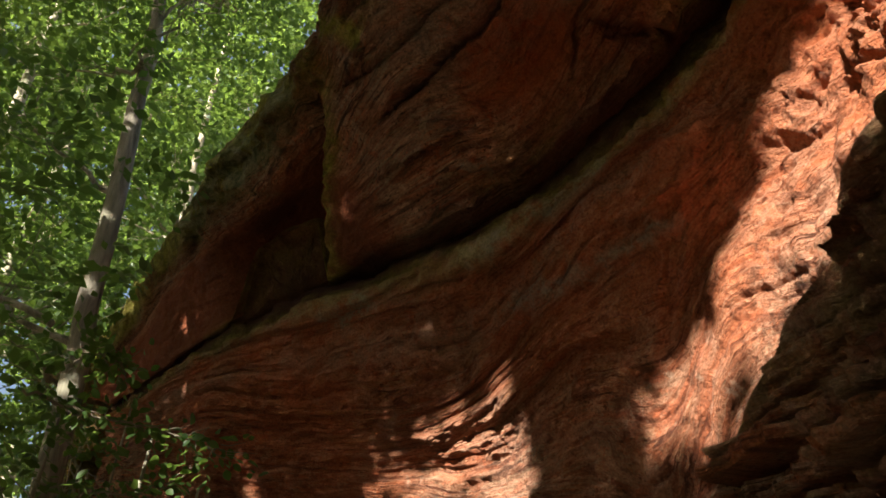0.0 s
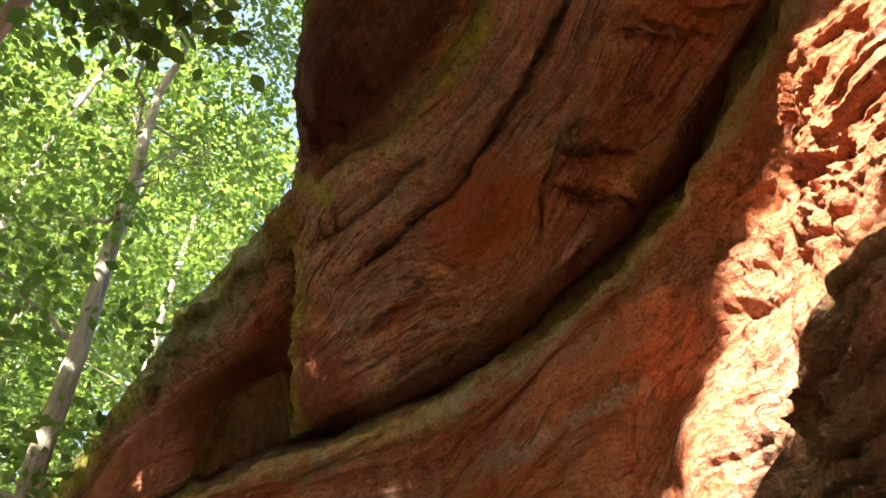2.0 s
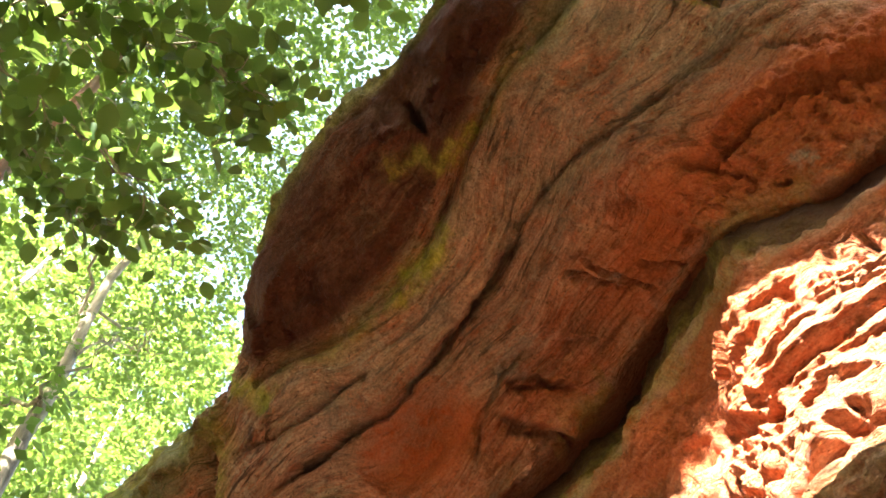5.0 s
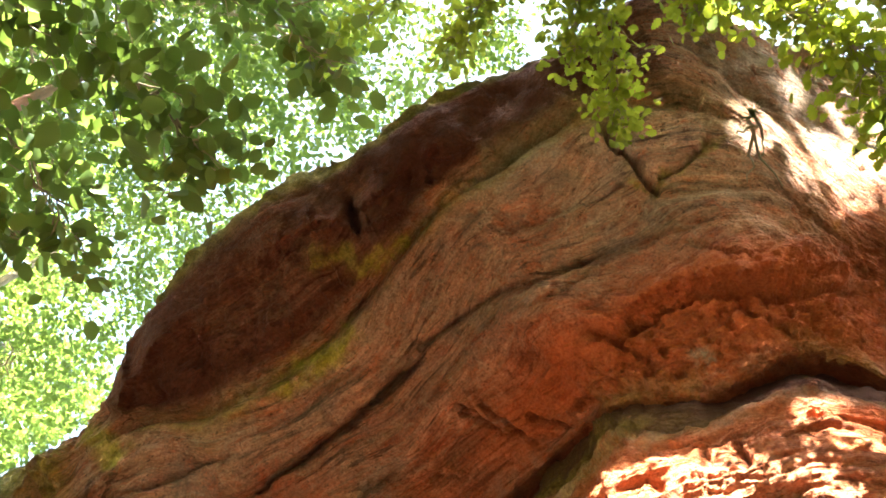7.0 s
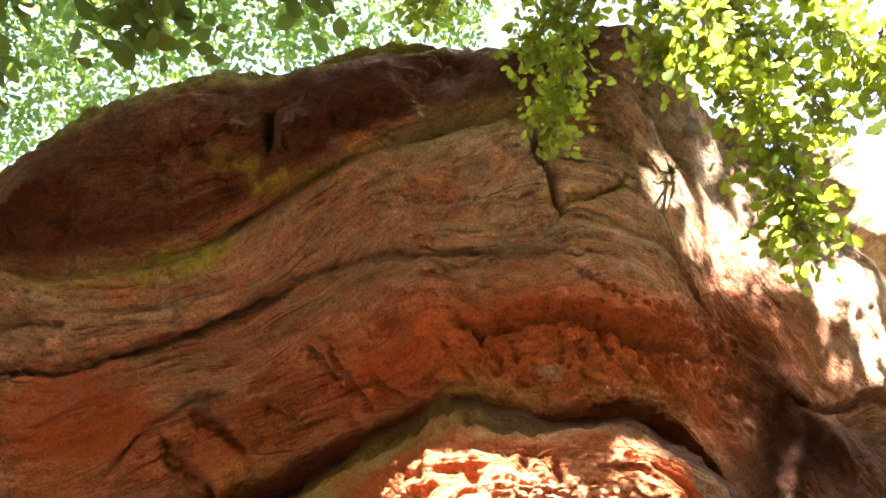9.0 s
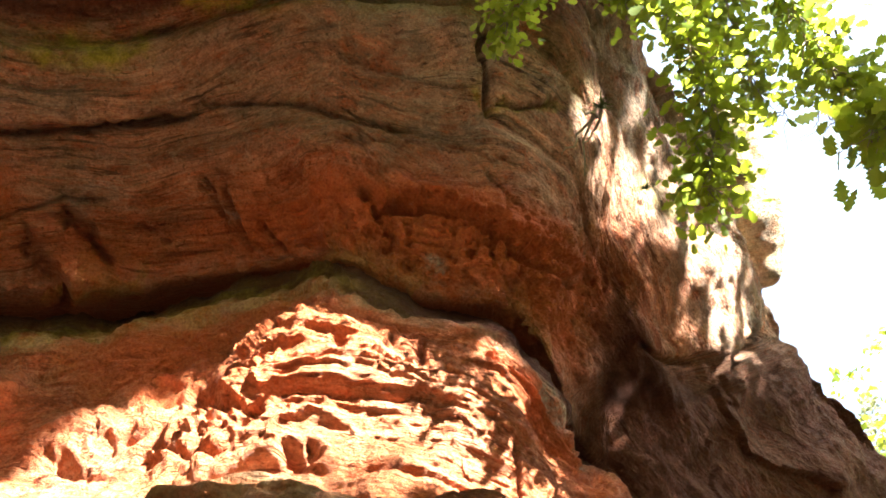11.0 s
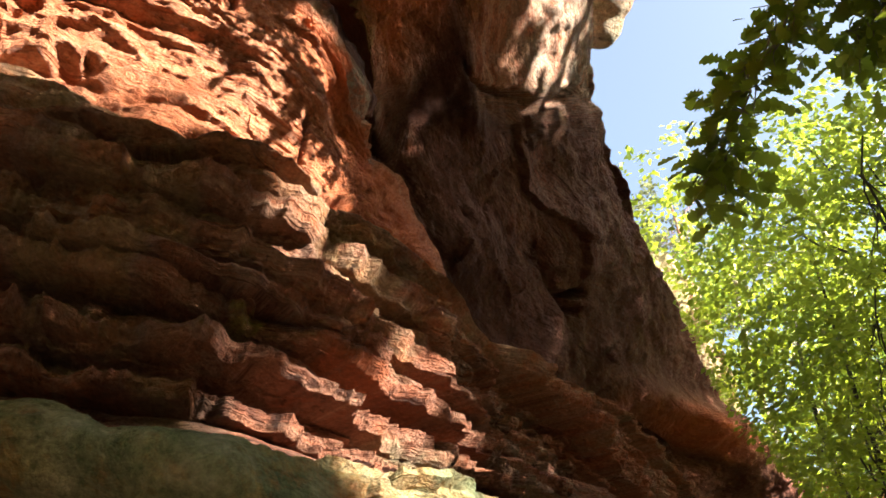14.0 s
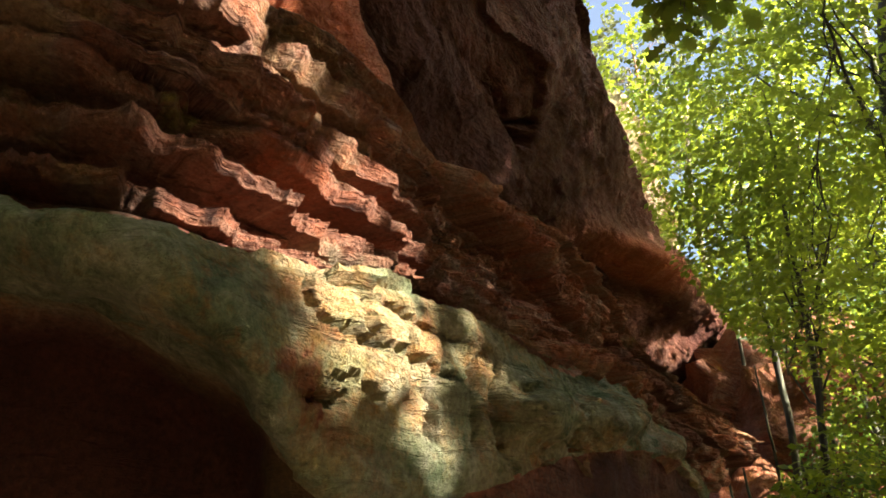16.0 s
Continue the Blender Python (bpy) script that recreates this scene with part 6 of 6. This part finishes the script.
bough("oak_bough", "hanging oak bough with lobed yellow green leaves", (
    (((0.30, -2.20, 7.00), (0.50, -1.00, 6.40), (-0.03, 0.00, 7.21), (-0.34, 0.60, 7.41), (-0.55, 1.00, 7.51)), 0.014, 5),
    (((0.50, -1.00, 6.40), (0.45, -0.71, 6.52), (0.39, -0.27, 6.96), (0.32, 0.17, 7.02), (0.27, 0.46, 7.02)), 0.009, 5),
    (((0.50, -1.00, 6.40), (0.59, -0.78, 6.47), (0.73, -0.44, 6.83), (0.87, -0.10, 6.82), (0.96, 0.12, 6.77)), 0.009, 5),
    (((0.50, -1.00, 6.40), (0.67, -0.73, 6.45), (0.94, -0.32, 6.78), (1.20, 0.09, 6.73), (1.37, 0.36, 6.66)), 0.009, 5),
    (((0.50, -1.00, 6.40), (0.71, -0.88, 6.45), (1.02, -0.70, 6.77), (1.32, -0.51, 6.70), (1.53, -0.39, 6.63)), 0.009, 5),
    (((0.50, -1.00, 6.40), (0.77, -0.95, 6.42), (1.18, -0.87, 6.70), (1.59, -0.79, 6.59), (1.86, -0.74, 6.49)), 0.009, 5),
    (((0.50, -1.00, 6.40), (0.84, -0.98, 6.34), (1.35, -0.94, 6.51), (1.86, -0.90, 6.29), (2.20, -0.88, 6.11)), 0.009, 5),
    (((0.6, -1.5, 6.4), (1.1, -0.7, 5.7), (1.3, -0.5, 5.45), (1.55, -0.5, 5.2), (1.8, -0.4, 5.0), (1.96, -0.32, 4.85)), 0.012, 6),
    (((0.6, -1.5, 6.4), (1.2, -1.1, 5.6), (1.5, -0.95, 5.2), (1.8, -1.05, 5.05)), 0.01, 6)), OAK, OAK_LEAF, 0.066, 290, True)
bough("oak_bough", "dark shaded oak bough hanging against the bright sky", (
    (((1.2, -2.4, 5.4), (1.7, -1.6, 4.7), (1.95, -1.2, 4.3), (2.1, -1.05, 4.15), (2.35, -0.9, 3.95), (2.55, -0.83, 3.8)), 0.012, 4),
    (((1.7, -1.6, 4.7), (1.9, -1.4, 4.2), (2.0, -1.3, 3.95)), 0.008, 4),
    (((1.5, -1.9, 5.0), (1.75, -1.1, 4.7), (1.8, -0.95, 4.55)), 0.008, 3)), OAK, OAK_LEAF, 0.085, 200, True)

# unseen woods behind, added to shade the ledges and the floor
for az, flat, high, wide in ((160, 10, 6, 2.4), (168, 9, 15, 3.0), (177, 11, 17, 3.4), (188, 8, 15, 3.0), (200, 11, 18, 3.6), (213, 7.5, 15, 3.0), (228, 10, 17, 3.6), (243, 7.5, 13, 3.2), (258, 10, 12, 3.6), (268, 7, 10, 3.0), (182, 17, 22, 5.0), (205, 18, 22, 5.0), (230, 17, 20, 5.0), (252, 16, 14, 4.5)):
    forest_tree(az, flat, high, wide, 0.06, 0.14, 950, 0.365, "unseen beech tree added behind to block sun and sky light", limbs=5, behind=True, spray=0.7)
# unseen tree: each leaf clump is set sunward of a place to shade it
shade = ray_place(205, 0, 5.2)
shade[2] = -0.1
blobs = []
SHADED = ((1.5, 2.45, 6.4, 8, 0.55), (1.45, 3.2, 6.15, 8, 0.5), (0.92, 1.4, 6.9, 7, 0.55), (1.5, 1.5, 6.3, 7, 0.5), (0.36, 1.03, 7.3, 7, 0.5), (1.5, 3.8, 6.0, 9, 0.4), (2.1, -1.0, 4.2, 6, 0.6), (2.4, -0.9, 3.9, 6, 0.45), (1.6, 0.8, 2.2, 9, 0.4), (1.5, 2.7, 3.0, 10, 0.5))
for x, y, z, far, r in SHADED:
    blobs.append((np.array((x, y, z)) + SUNWARD * far, np.array((r, r, r)), int(90 * r / 0.4)))
build_tree("beech_tree", "unseen tree with leaf clumps added to shade chosen places", "tree", [shade, shade + (0.1, 0, 3), shade + (0.2, 0.1, 6), shade + (0.2, 0.2, 9)], 0.14, blobs, 0.12, 14, BEECH, BARK, limbs=10, group="forest trees", behind=True)

# roots and a grass tuft on the outer edge of the overhang
root = tagged(new("exposed_root"), "bare pale roots dangling from the rock edge", "root")
root.location = (2.07, 0.01, 6.41)
for end in ((0.16, 0.22, -0.41), (-0.12, 0.10, -0.22), (0.05, 0.16, -0.20), (0.02, 0.3, -0.3)):
    v, f = tube(wander((0, 0, 0), end, 8, 0.05), np.linspace(0.014, 0.003, 8), 6)
    part("root", raw_mesh("root", v, f, TWIG), root)


def tuft(place, count, length, label, spread=0.5):
    thing = tagged(new("grass_tuft"), label, "grass")
    thing.location = place
    blades = []
    for _ in range(count):
        d = np.array((rng.normal(0, spread), rng.normal(0, spread), rng.uniform(0.2, 1.0)))
        d *= length * rng.uniform(0.5, 1.1) / np.linalg.norm(d)
        blades.append(tube(np.stack([d * t + np.array((0, 0, -0.5 * length * t * t)) for t in (0, 0.35, 0.7, 1.0)]), (0.0035, 0.003, 0.002, 0.0006), 3))
    v, f = joined(blades)
    ob = part("grass", raw_mesh("grass", v, f, BEECH), thing)
    ob["kind"] = "stuff"
    return thing


tuft((2.05, -0.02, 6.45), 70, 0.12, "green grass tuft growing on the rock edge")
tuft((2.9, -0.1, 6.75), 40, 0.08, "dry grass tuft on the rock edge")

# leafless twigs against the sky
bare = tagged(new("bare_branch"), "thin leafless twigs reaching into the bright sky", "branch")
start = CENTRE + bearing(123, 62) * 5.2
bare.location = start
for az, el, thick in ((113.5, 57.5, 0.010), (110.5, 60.5, 0.009), (115, 55.5, 0.009), (112, 59, 0.008)):
    line = wander(np.zeros(3), CENTRE + bearing(az, el) * 5.0 - start, 12, 0.10)
    pieces = [tube(line, np.linspace(thick, 0.0012, 12), 5)]
    for q in (4, 6, 7, 8, 9, 10):
        d = (line[q + 1] - line[q - 1]) + rng.normal(0, 0.06, 3)
        pieces.append(tube(wander(line[q], line[q] + d / np.linalg.norm(d) * rng.uniform(0.12, 0.3), 6, 0.03), np.linspace(0.003, 0.001, 6), 4))
    for v, f in pieces:
        part("twig", raw_mesh("twig", v, f, TWIG), bare)
